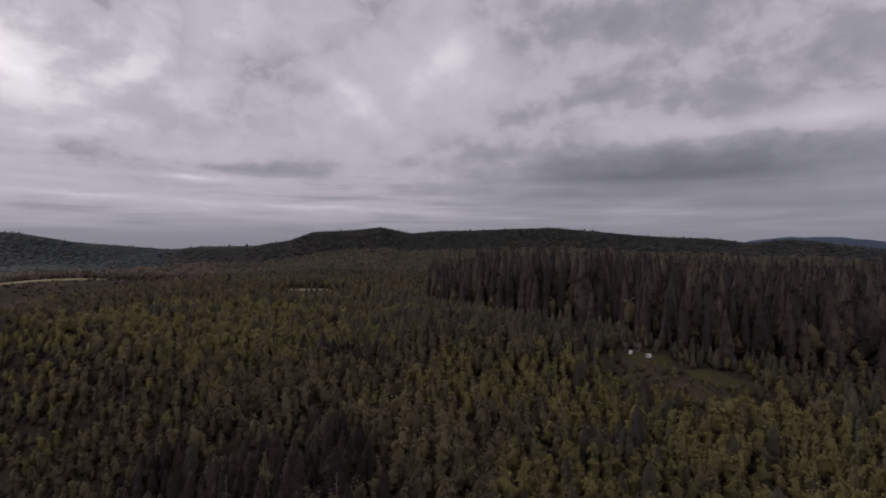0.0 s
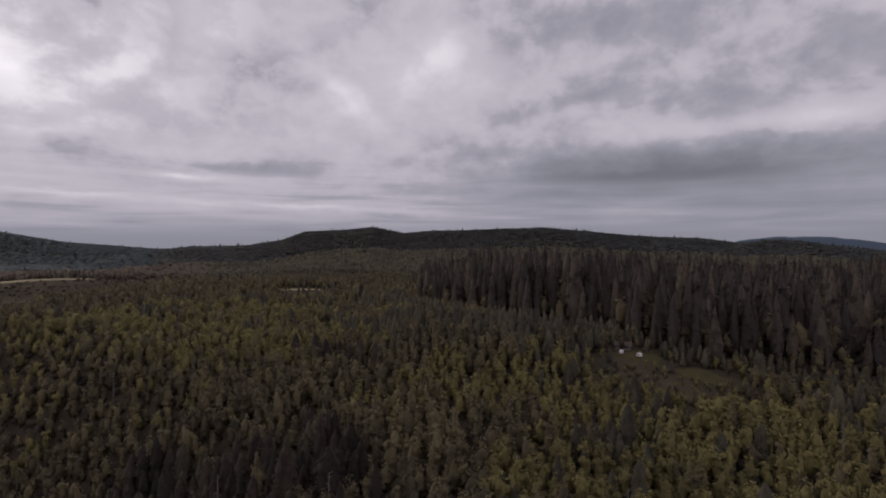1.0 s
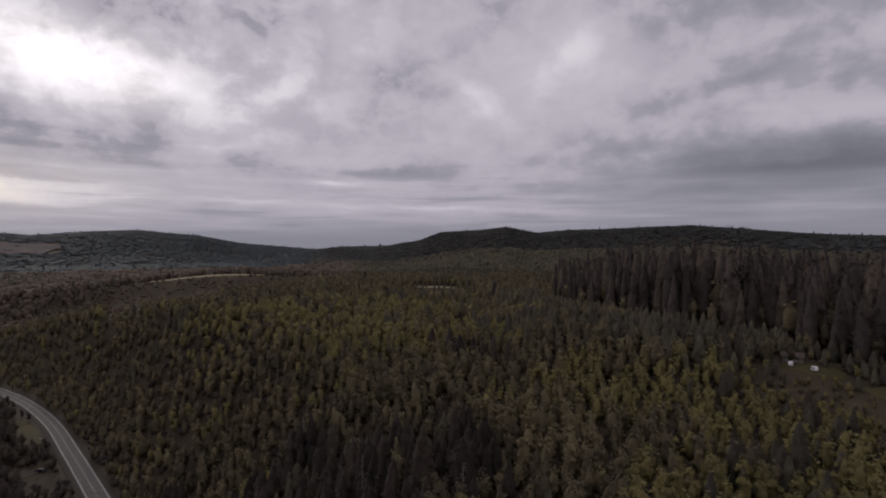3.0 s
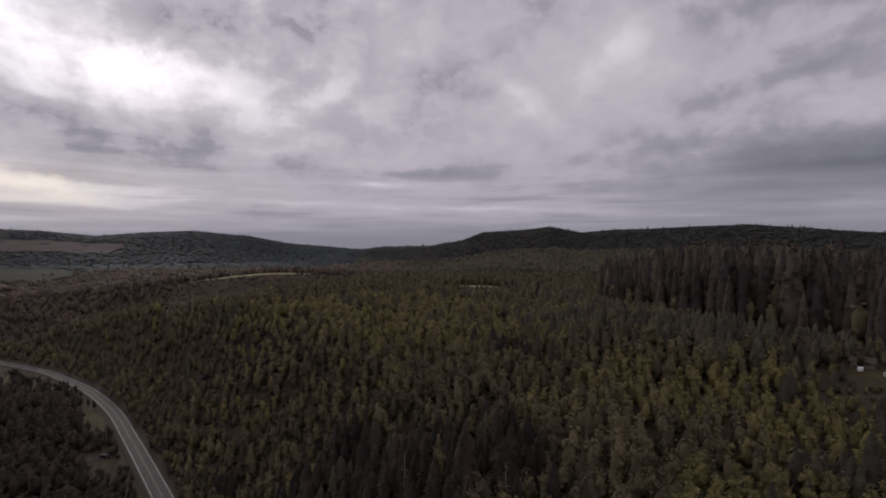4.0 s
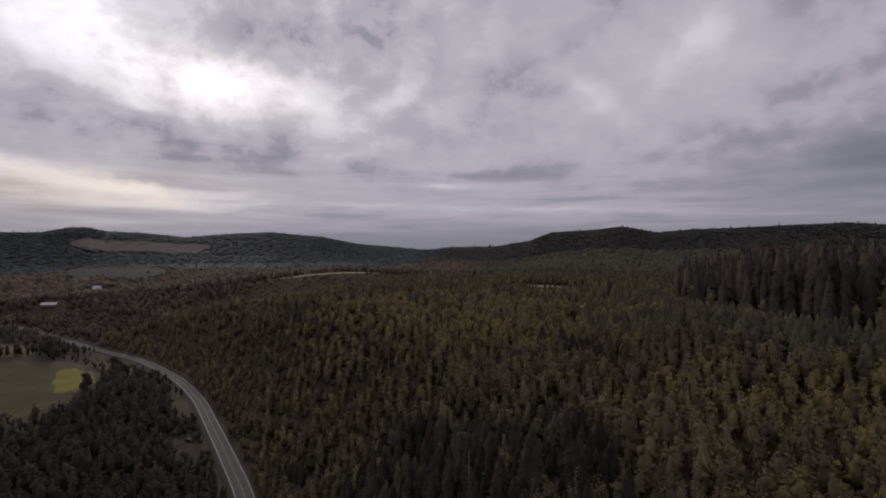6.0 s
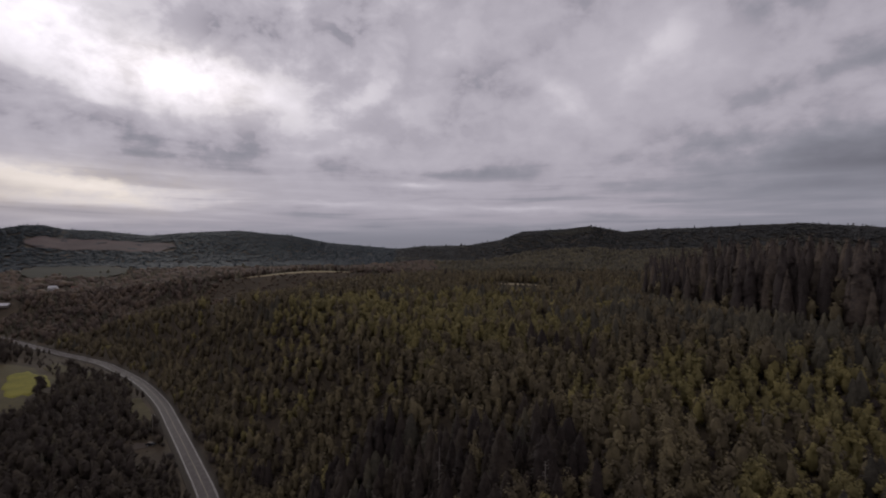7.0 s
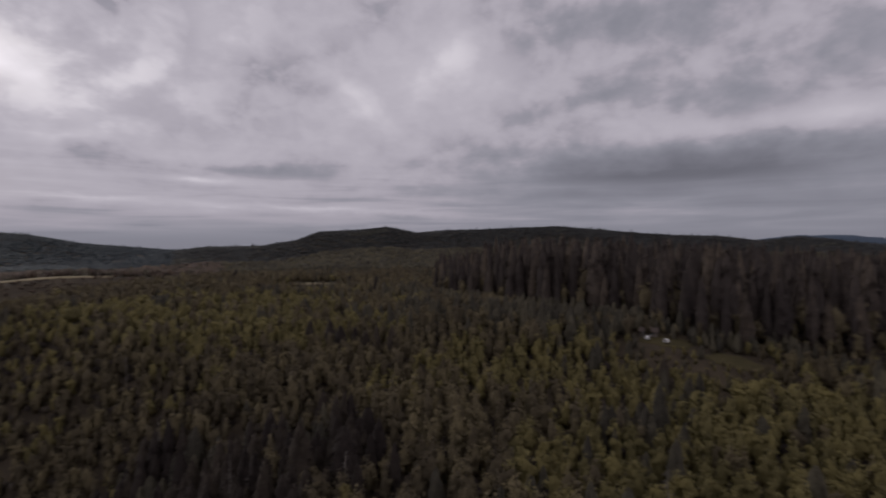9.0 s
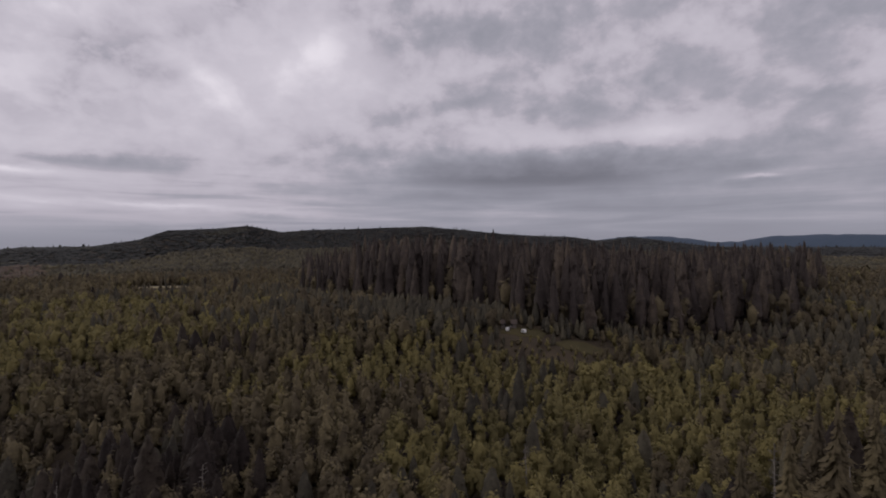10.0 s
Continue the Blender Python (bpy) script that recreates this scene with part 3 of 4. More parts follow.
def brush_at(x, y):
    """The open slope of low reddish brush behind the western shoulder of the rise: 0 to 1."""
    r, az = np.hypot(x, y), np.degrees(np.arctan2(x, y))
    near = np.interp(az, [-50, -45, -40, -34, -31], [470, 440, 425, 520, 640])
    return smooth(-10, 15, r - near + 12 * waves(x, y, 30, 4)) * smooth(835, 815, r) * smooth(-49.5, -47, az + 1.2 * waves(x, y, 40, 1)) * smooth(-32.5, -34, az + waves(x, y, 40, 3))


def stand_edge(x):
    """The near edge of the old firs."""
    return np.interp(x, [-40, 0, 25, 49, 72, 86, 98, 129, 146, 178, 240, 330], [420, 330, 295, 256, 236, 210, 194, 190, 184, 181, 205, 260])


def in_stand(x, y):
    """The old stand of tall firs on the rise."""
    az = np.degrees(np.arctan2(x, y))
    return (y > stand_edge(x) + 7 * waves(x, y, 14, 3)) & (y < stand_edge(x) + 190) & (az > -1.5 + 1.5 * waves(x, y, 20, 5)) & (az < 50.5 + 1.5 * waves(x, y, 16, 2))


def kinds_at(x, y, rng):
    """Which kind grows where, in patches: 0 young conifer, 1 alder, 2 autumn broadleaf, 3 tall fir, 4 olive conifer, 5
    broadleaf in darkened colour.
    """
    r, az = np.hypot(x, y), np.degrees(np.arctan2(x, y))
    side = road_gap(x, y)[1]
    u = rng.uniform(0, 1, x.shape)
    patch = waves(x, y, 26, 1) + 0.6 * waves(x, y, 11, 4)

    def spot(bearing, dist, wide, deep):
        """A soft patch of the plan: bearing and distance of its middle, half breadths across and along."""
        c, q = math.cos(radians(bearing)), math.sin(radians(bearing))
        across, along = x * c - y * q, x * q + y * c - dist
        return np.exp(-(across / wide) ** 2 - (along / deep) ** 2)

    # yellow-green alders: before the clearing, low in the hollow, below the firs, and over the western slope
    a = -0.80 + 1.7 * spot(11, 166, 40, 24) + 1.45 * spot(25, 104, 36, 28) + 1.9 * spot(39, 168, 36, 24) + 0.6 * spot(30, 135, 60, 60)
    a = a + 1.25 * smooth(-4, -16, az) * smooth(0, 50, r - np.interp(az, [-45, -35, -25, -15], [265, 225, 185, 168])) * smooth(400, 330, r) * smooth(-44, -37, az)
    a = a - 1.0 * (side < 0) - 1.2 * spot(21, 133, 15, 10) - 0.8 * spot(14, 240, 40, 30) - 1.2 * spot(-30, 120, 60, 36)
    # brownish broadleaf trees: the hollow in the middle, the western slope and the eastern plateau
    b = -0.02 + 1.3 * spot(-12, 165, 62, 34) + 0.5 * spot(8, 125, 40, 30) + 0.75 * spot(-32, 260, 100, 90) + 0.5 * spot(48, 160, 50, 60) + 0.4 * smooth(330, 420, r)
    b = b + 0.2 * smooth(-32, -46, az) * smooth(160, 270, r) - 1.2 * spot(-32, 145, 70, 36) + 0.25 * (side < 0) - 0.4 * spot(14, 235, 50, 36) - 0.5 * spot(21, 133, 15, 10)
    alder = u < 0.9 * smooth(-0.85, 0.75, a + 0.85 * patch)
    brown = u < smooth(-0.45, 0.45, b + 0.5 * waves(x, y, 22, 8) + 0.3 * waves(x, y, 9, 3))
    k = np.where(alder, 1, np.where(brown, 2, 0))
    k = np.where((k == 0) & (waves(x, y, 30, 2) + 0.5 * waves(x, y, 12, 6) + smooth(-14, 2, az) + smooth(190, 260, r) > 0.35), 4, k)
    # left of the road, broadleaf trees take the darkened colour in place of corner falloff
    k = np.where((side < 0) & (k == 2), 5, k)
    return np.where(in_stand(x, y), np.where(u < 0.20, 2, 3), k)


def place_trees(xy, rng, tall=1.0):
    x, y = xy.T
    gap, side = road_gap(x, y)
    kind = kinds_at(x, y, rng)
    brush = brush_at(x, y)
    keep = (gap > np.where(side > 0, 6.6, 8.0)) & ~inside(x, y) & (rng.uniform(0, 1, x.shape) > 0.25 * brush) & (rng.uniform(0, 1, x.shape) < np.choose(kind, [0.92, 0.95, 0.85, 0.42, 0.92, 0.85]))
    x, y, gap, side, kind, brush = x[keep], y[keep], gap[keep], side[keep], np.where(brush[keep] > 0.5, 6, kind[keep]), brush[keep]
    h = np.choose(kind, [rng.uniform(8.5, 14.5, x.shape), rng.uniform(7, 11.5, x.shape), rng.uniform(7.5, 13, x.shape), (20 + 19 * rng.beta(2.0, 1.5, x.shape)) * (0.66 + 0.34 * smooth(-1, 8, np.degrees(np.arctan2(x, y)))) * (0.62 + 0.38 * smooth(-4, 16, y - stand_edge(x) + 9 * waves(x, y, 9, 2))) * np.interp(x, [-10, 20, 90, 140, 220], [0.95, 1.02, 1.0, 0.92, 0.76]), rng.uniform(7, 11.5, x.shape), rng.uniform(8, 14, x.shape), rng.uniform(8, 14, x.shape)])
    h = h * tall * (1 + np.where(kind == 3, 0.04, 0.16) * waves(x, y, 24, 6))
    old = (rng.uniform(0, 1, x.shape) < 0.03) & (kind != 3) & (kind != 1)
    h = np.where(old, h * rng.uniform(1.15, 1.4, x.shape), h)
    h = np.where((kind == 2) & in_stand(x, y), h * 1.7, h)
    h = np.where(kind == 3, h, h * (0.75 + 0.25 * smooth(8, 20, gap)))
    # lower growth left of the road, and before the old stand
    h = np.where((side < 0) & (y > 60), np.minimum(h, 3.5 + 0.42 * gap * rng.uniform(0.7, 1.1, x.shape)), h)
    h = np.where((side < 0) & (x < -395) & (x > -500) & (gap < 45), np.minimum(h, 0.8 + 0.13 * gap), h)
    front = stand_edge(x) - y
    h = np.where((kind != 3) & (x > -10) & (x < 200) & (front > -10), h * (0.72 + 0.28 * smooth(12, 50, front)), h)
    # low growth before the clearings
    h = h * (1 - 0.6 * np.exp(-((x - 72) / 17) ** 2 - ((y - 173) / 14) ** 2) - 0.6 * np.exp(-((x - 90) / 16) ** 2 - ((y - 160) / 12) ** 2)
             - 0.8 * np.exp(-((x + 104) / 30) ** 2 - ((y - 400) / 24) ** 2))
    h = h * (1 - 0.78 * brush)
    rows = np.stack([x, y, ground_at(x, y) - 0.2, h, rng.uniform(0, 6.28, x.shape), rng.uniform(0, 1, x.shape), rng.uniform(0.85, 1.2, x.shape)], 1)
    rows[:, 6] *= 1 + 1.3 * brush
    return rows, kind


def unit(maker, count, seed):
    return [maker(np.random.default_rng(seed + i)) for i in range(count)]


NEAR = [unit(lambda g: whole(spire(g.uniform(0.16, 0.23), 6, 8, 46, 0.058, g), trunk(1, 0.011, 3, g)), 6, 10),
        unit(lambda g: whole(broadleaf(g.uniform(0.17, 0.23), 5, 12, 0.040, g, base=0.10), trunk(1, 0.013, 3, g)), 5, 20),
        unit(lambda g: whole(broadleaf(g.uniform(0.16, 0.22), 5, 12, 0.040, g, base=0.10), trunk(1, 0.013, 3, g)), 5, 30),
        unit(lambda g: whole(spire(g.uniform(0.09, 0.14), 9, 8, 90, 0.036, g), trunk(1, 0.010, 5, g)), 5, 40)]
MID = [unit(lambda g: whole(spire(g.uniform(0.16, 0.23), 4, 6, 16, 0.066, g), trunk(1, 0.011, 3, g)), 6, 50),
       unit(lambda g: whole(broadleaf(g.uniform(0.18, 0.25), 3, 6, 0.050, g, base=0.10, core=1, heart=0.9), trunk(1, 0.013, 3, g)), 5, 60),
       unit(lambda g: whole(broadleaf(g.uniform(0.17, 0.23), 3, 6, 0.046, g, base=0.10, core=1, heart=0.9), trunk(1, 0.013, 3, g)), 5, 70),
       unit(lambda g: whole(spire(g.uniform(0.09, 0.15), 7, 7, 70, 0.040, g, taper=0.85), trunk(1, 0.010, 3, g)), 5, 80)]


def far_tree(g, broad):
    v, f = ico(1)
    n = v * [1, 1, 0.8]
    v = v * g.uniform(0.7, 1.1, (len(v), 1))
    if broad:
        v = v * [0.36, 0.36, 0.42] + [0, 0, 0.5]
    else:
        up = (v[:, 2:] + 1) / 2
        v = np.hstack([v[:, :2] * 0.33 * (1.15 - up), up])
    return v, f, np.zeros(len(f), int), unit_rows(n * 0.5 + [0, 0, 0.6])


HILL = [[(v, f, q, unit_rows(n * 0.25 + [0, 0, 1.0])) for v, f, q, n in unit(lambda g: far_tree(g, b), 4, 100)] for b in (False, True)]
FAR = [unit(lambda g: far_tree(g, False), 4, 90), unit(lambda g: far_tree(g, True), 4, 95)]



def crown_only(c):
    return c[0], c[1], np.zeros(len(c[1]), int), c[2]


EDGE = [unit(lambda g: crown_only(conifer(0.20, 5, 5, g, sag=0.8)), 4, 200),
        unit(lambda g: crown_only(broadleaf(0.34, 1, 6, 0.11, g, base=0.05, core=1, heart=0.95)), 6, 210)]

LABELS = ["young olive-green conifers in a dense stand", "yellow-green alders with rounded crowns", "brownish broadleaf trees turning in autumn", "tall dark firs on the rise behind the clearing", "olive-green conifers mixed through the slope", "broadleaf trees below the road, leaves darkened for the dim corner", "low reddish-brown brush on the open slope"]
NAMES = ["young_conifer_forest", "alder_woods", "autumn_woods", "fir_stand", "olive_conifer_forest", "roadside_woods", "brushland"]
MATS = [M_YOUNG, M_ALDER, M_BROWN, M_FIR, M_OLIVE, M_DIMMEDLEAF, M_RUSSET]
NEAR += [NEAR[0], NEAR[2], NEAR[2]]
MID += [MID[0], MID[2], MID[2]]


def thing(name, m, label, category, group=""):
    ob = new(name)
    ob.empty_display_size = 0.5
    ob.matrix_world = m
    return tagged(ob, label, category, group)


def part(name, me, parent, label=""):
    """One mesh as a part of a thing, in the thing's own axes."""
    ob = new(name, me)
    ob.parent = parent
    return tagged(ob, label)


def mesh_of(name, bm, mat):
    me = bpy.data.meshes.new(name)
    bmesh.ops.recalc_face_normals(bm, faces=bm.faces)
    bm.to_mesh(me)
    bm.free()
    me.materials.append(mat)
    return me


def box(bm, x0, x1, y0, y1, z0, z1, bevel=0.0):
    """A box between two corners, its edges rounded."""
    r = bmesh.ops.create_cube(bm, size=1.0, matrix=Matrix.Translation(((x0 + x1) / 2, (y0 + y1) / 2, (z0 + z1) / 2)) @ Matrix.Diagonal((x1 - x0, y1 - y0, z1 - z0, 1)))
    if bevel:
        edges = list({e for v in r["verts"] for e in v.link_edges})
        bmesh.ops.bevel(bm, geom=edges, offset=bevel, segments=2, affect="EDGES")
    return bm


def rod(bm, a, b, r0, r1, sides=8):
    """A tapered rod from a to b."""
    a, b = Vector(a), Vector(b)
    m = Matrix.Translation((a + b) / 2) @ (b - a).to_track_quat("Z", "Y").to_matrix().to_4x4()
    bmesh.ops.create_cone(bm, cap_ends=True, segments=sides, radius1=r0, radius2=r1, depth=(b - a).length, matrix=m)
    return bm


def prism(bm, outline, y0, y1):
    """A solid with a side outline in x and z, from y0 to y1."""
    lo, hi = [bm.verts.new((x, y0, z)) for x, z in outline], [bm.verts.new((x, y1, z)) for x, z in outline]
    bm.faces.new(lo)
    bm.faces.new(hi[::-1])
    for i in range(len(outline)):
        j = (i + 1) % len(outline)
        bm.faces.new((lo[i], hi[i], hi[j], lo[j]))
    return bm


def z_at(x, y):
    return float(ground_at(x, y)[0])


# ---- road ----
M_ASPHALT = surface("worn_asphalt", [(0.3, (0.048, 0.041, 0.040)), (0.7, (0.076, 0.065, 0.063))], 0.35, rough=0.72, bump=0.1)
M_PAINT = surface("road_paint", [(0.3, (0.12, 0.11, 0.106)), (0.7, (0.20, 0.185, 0.18))], 0.8, rough=0.6, bump=0.05)
M_YELLOW = surface("yellow_road_paint", [(0.3, (0.08, 0.066, 0.042)), (0.7, (0.12, 0.096, 0.058))], 0.8, rough=0.6, bump=0.05)
M_VERGE = surface("verge", [(0.3, (0.024, 0.020, 0.016)), (0.7, (0.046, 0.038, 0.030))], 1.2, bump=0.5)
M_GRAVEL = surface("gravel", [(0.3, (0.042, 0.034, 0.028)), (0.7, (0.075, 0.061, 0.052))], 1.2, bump=0.5)


def ribbon(name, offset, width, z, mat, z_low=-0.4):
    """A strip along the road's line, with its sides going down into the ground."""
    d = np.gradient(ROAD_LINE, axis=0)
    n = unit_rows(np.stack([-d[:, 1], d[:, 0]], 1))
    a, b = ROAD_LINE + n * (offset - width / 2), ROAD_LINE + n * (offset + width / 2)
    k = len(a)
    rows = [np.c_[a, np.full(k, z_low)], np.c_[a, np.full(k, z)], np.c_[b, np.full(k, z)], np.c_[b, np.full(k, z_low)]]
    i = np.arange(k - 1)
    f = np.vstack([np.stack([j * k + i, j * k + i + 1, (j + 1) * k + i + 1, (j + 1) * k + i], 1) for j in range(3)])
    return add_mesh(name, np.vstack(rows), f, [mat])


road = tagged(new("road", ribbon("road", 0, 7.6, 0.12, M_ASPHALT)), "worn grey two-lane country road curving through the forest", "road", kind="structure")
part("edge_line", ribbon("edge_line", 3.25, 0.32, 0.126, M_PAINT, 0.05), road, "white painted edge line")
part("edge_line", ribbon("edge_line", -3.25, 0.32, 0.126, M_PAINT, 0.05), road, "white painted edge line")
part("centre_line", ribbon("centre_line", 0.14, 0.12, 0.126, M_YELLOW, 0.05), road, "faded yellow centre line")
part("centre_line", ribbon("centre_line", -0.14, 0.12, 0.126, M_YELLOW, 0.05), road, "faded yellow centre line")
part("shoulder", ribbon("shoulder", 4.9, 2.2, 0.08, M_VERGE), road, "dark earth shoulder")
part("shoulder", ribbon("shoulder", -4.9, 2.2, 0.08, M_VERGE), road, "dark earth shoulder")

# ---- fields and cleared ground ----
M_DRY = surface("dry_grass", [(0.25, (0.066, 0.054, 0.024)), (0.5, (0.106, 0.076, 0.037)), (0.75, (0.150, 0.104, 0.052))], 0.035, bump=0.5)
M_DULLGRASS = surface("dull_autumn_grass", [(0.25, (0.036, 0.032, 0.016)), (0.5, (0.055, 0.046, 0.022)), (0.75, (0.078, 0.062, 0.030))], 0.05, bump=0.5)
M_GREEN = surface("green_grass", [(0.25, (0.085, 0.080, 0.016)), (0.5, (0.135, 0.125, 0.020)), (0.75, (0.185, 0.165, 0.028))], 0.08, bump=0.5)
M_STRAW = surface("straw_stubble", [(0.25, (0.19, 0.16, 0.10)), (0.5, (0.26, 0.22, 0.14)), (0.75, (0.33, 0.28, 0.18))], 0.08, bump=0.4)
M_CUT = surface("logged_slope", [(0.25, (0.040, 0.031, 0.032)), (0.5, (0.060, 0.043, 0.042)), (0.75, (0.082, 0.058, 0.054))], 0.012, bump=0.5)
M_PASTURE = surface("far_pasture", [(0.25, (0.017, 0.018, 0.013)), (0.75, (0.030, 0.029, 0.018))], 0.01, bump=0.3)


def meadow(x, y, a, b, turn, mat, label, lift=0.3, name="meadow"):
    """A patch of open ground with an uneven rim, lying on the land."""
    n, rings_m = 48, 9
    ang = np.linspace(0, 2 * np.pi, n, endpoint=False)
    rim = 1 + 0.10 * np.sin(3 * ang + x) + 0.07 * np.sin(7 * ang + y) + 0.04 * np.sin(13 * ang)
    q = np.linspace(0.02, 1, rings_m)[:, None] * rim
    c, s = math.cos(radians(turn)), math.sin(radians(turn))
    u, v = q * np.cos(ang) * a, q * np.sin(ang) * b
    px, py = x + u * c - v * s, y + u * s + v * c
    pz = ground_at(px.ravel(), py.ravel()).reshape(px.shape) + lift
    pz[-1] -= 1.2 + lift
    i, j = np.meshgrid(np.arange(rings_m - 1), np.arange(n), indexing="ij")
    f = np.stack([i * n + j, (i + 1) * n + j, (i + 1) * n + (j + 1) % n, i * n + (j + 1) % n], -1).reshape(-1, 4)
    return tagged(new(name, add_mesh(name, np.stack([px, py, pz], -1).reshape(-1, 3), f, [mat], smooth_faces=True)), label, "meadow", kind="structure")


meadow(-425, 180, 112, 50, -22, M_DULLGRASS, "brownish autumn meadow beside the road")
meadow(-405, 207, 46, 14, -27, M_GREEN, "bright yellow-green grass in the roadside meadow", 0.6)
meadow(-405, 238, 66, 13, -18, M_DULLGRASS, "rough brown grass between the meadow and the road", 0.4)
meadow(-283, 204, 34, 5.5, -29, M_DULLGRASS, "strip of yellowish grass along the road", 0.5)
meadow(-600, 240, 60, 24, 10, M_DRY, "dry grass field beyond the road")
meadow(80, 190, 10, 6, -22, M_DULLGRASS, "bare trodden clearing at the foot of the firs")
meadow(97, 174, 11, 6, -28, M_DULLGRASS, "tan grass clearing below the fir stand")
meadow(-522, 640, 82, 6, 39, M_STRAW, "pale straw-coloured field on a low rise", 0.8)
meadow(-112, 428, 21, 4.6, 14, M_STRAW, "pale stony clearing in the young forest", 0.5)
meadow(-236, 164, 11, 6, 60, M_GRAVEL, "gravel lay-by at the roadside")


def slope_patch(a0, a1, r0, r1, mat, label, name):
    """A cut block on a far hillside, following the land."""
    a, r = np.linspace(a0, a1, 40), np.linspace(r0, r1, 12)
    aa2, rr2 = np.meshgrid(a, r, indexing="ij")
    edge = np.minimum(1, np.minimum(aa2 - a0, a1 - aa2) / 1.5)
    rr2 = (r0 + r1) / 2 + (rr2 - (r0 + r1) / 2) * np.clip(0.35 + 0.65 * edge + 0.12 * np.sin(aa2 * 2.7), 0.1, 1.05)
    x, y = rr2 * np.sin(np.radians(aa2)), rr2 * np.cos(np.radians(aa2))
    z = ground_at(x.ravel(), y.ravel()).reshape(x.shape) + 3.0
    i, j = np.meshgrid(np.arange(39), np.arange(11), indexing="ij")
    f = np.stack([i * 12 + j, i * 12 + j + 1, (i + 1) * 12 + j + 1, (i + 1) * 12 + j], -1).reshape(-1, 4)
    return tagged(new(name, add_mesh(name, np.stack([x, y, z], -1).reshape(-1, 3), f, [mat], smooth_faces=True)), label, "hillside", kind="structure")


slope_patch(*CUT[0], M_CUT, "reddish-brown logged clearing on the far hillside", "logged_hillside")
slope_patch(*CUT[1], M_PASTURE, "dull green pasture at the foot of the hills", "pasture")

# ---- buildings ----
M_WHITE = surface("white_siding", [(0.3, (0.62, 0.61, 0.60)), (0.7, (0.80, 0.79, 0.78))], 0.7, rough=0.6, bump=0.05)
M_ROOF = surface("pale_metal_roof", [(0.3, (0.30, 0.30, 0.31)), (0.7, (0.42, 0.42, 0.43))], 0.5, rough=0.45, bump=0.05)
M_RED = surface("reddish_roof", [(0.3, (0.14, 0.065, 0.050)), (0.7, (0.20, 0.095, 0.075))], 0.7, bump=0.1)
M_GREY = surface("weathered_boards", [(0.3, (0.12, 0.105, 0.09)), (0.7, (0.22, 0.19, 0.165))], 0.9, bump=0.2)
M_DULL = surface("brown_shingles", [(0.3, (0.060, 0.048, 0.042)), (0.7, (0.095, 0.074, 0.064))], 0.9, bump=0.2)
M_DARK = surface("dark_paint", [(0.3, (0.012, 0.012, 0.014)), (0.7, (0.020, 0.020, 0.023))], 2.0, rough=0.75, bump=0.0)
M_RUBBER = surface("rubber", [(0.3, (0.015, 0.015, 0.015)), (0.7, (0.03, 0.03, 0.03))], 4.0, rough=0.9)
M_STEEL = surface("steel", [(0.3, (0.35, 0.35, 0.36)), (0.7, (0.5, 0.5, 0.52))], 3.0, rough=0.35)
M_LAMP = surface("lamp_glass", [(0.3, (0.6, 0.6, 0.62)), (0.7, (0.75, 0.75, 0.78))], 3.0, rough=0.15)
M_PANE = surface("dark_window_glass", [(0.3, (0.02, 0.022, 0.026)), (0.7, (0.035, 0.038, 0.043))], 1.0, rough=0.3, bump=0.0)


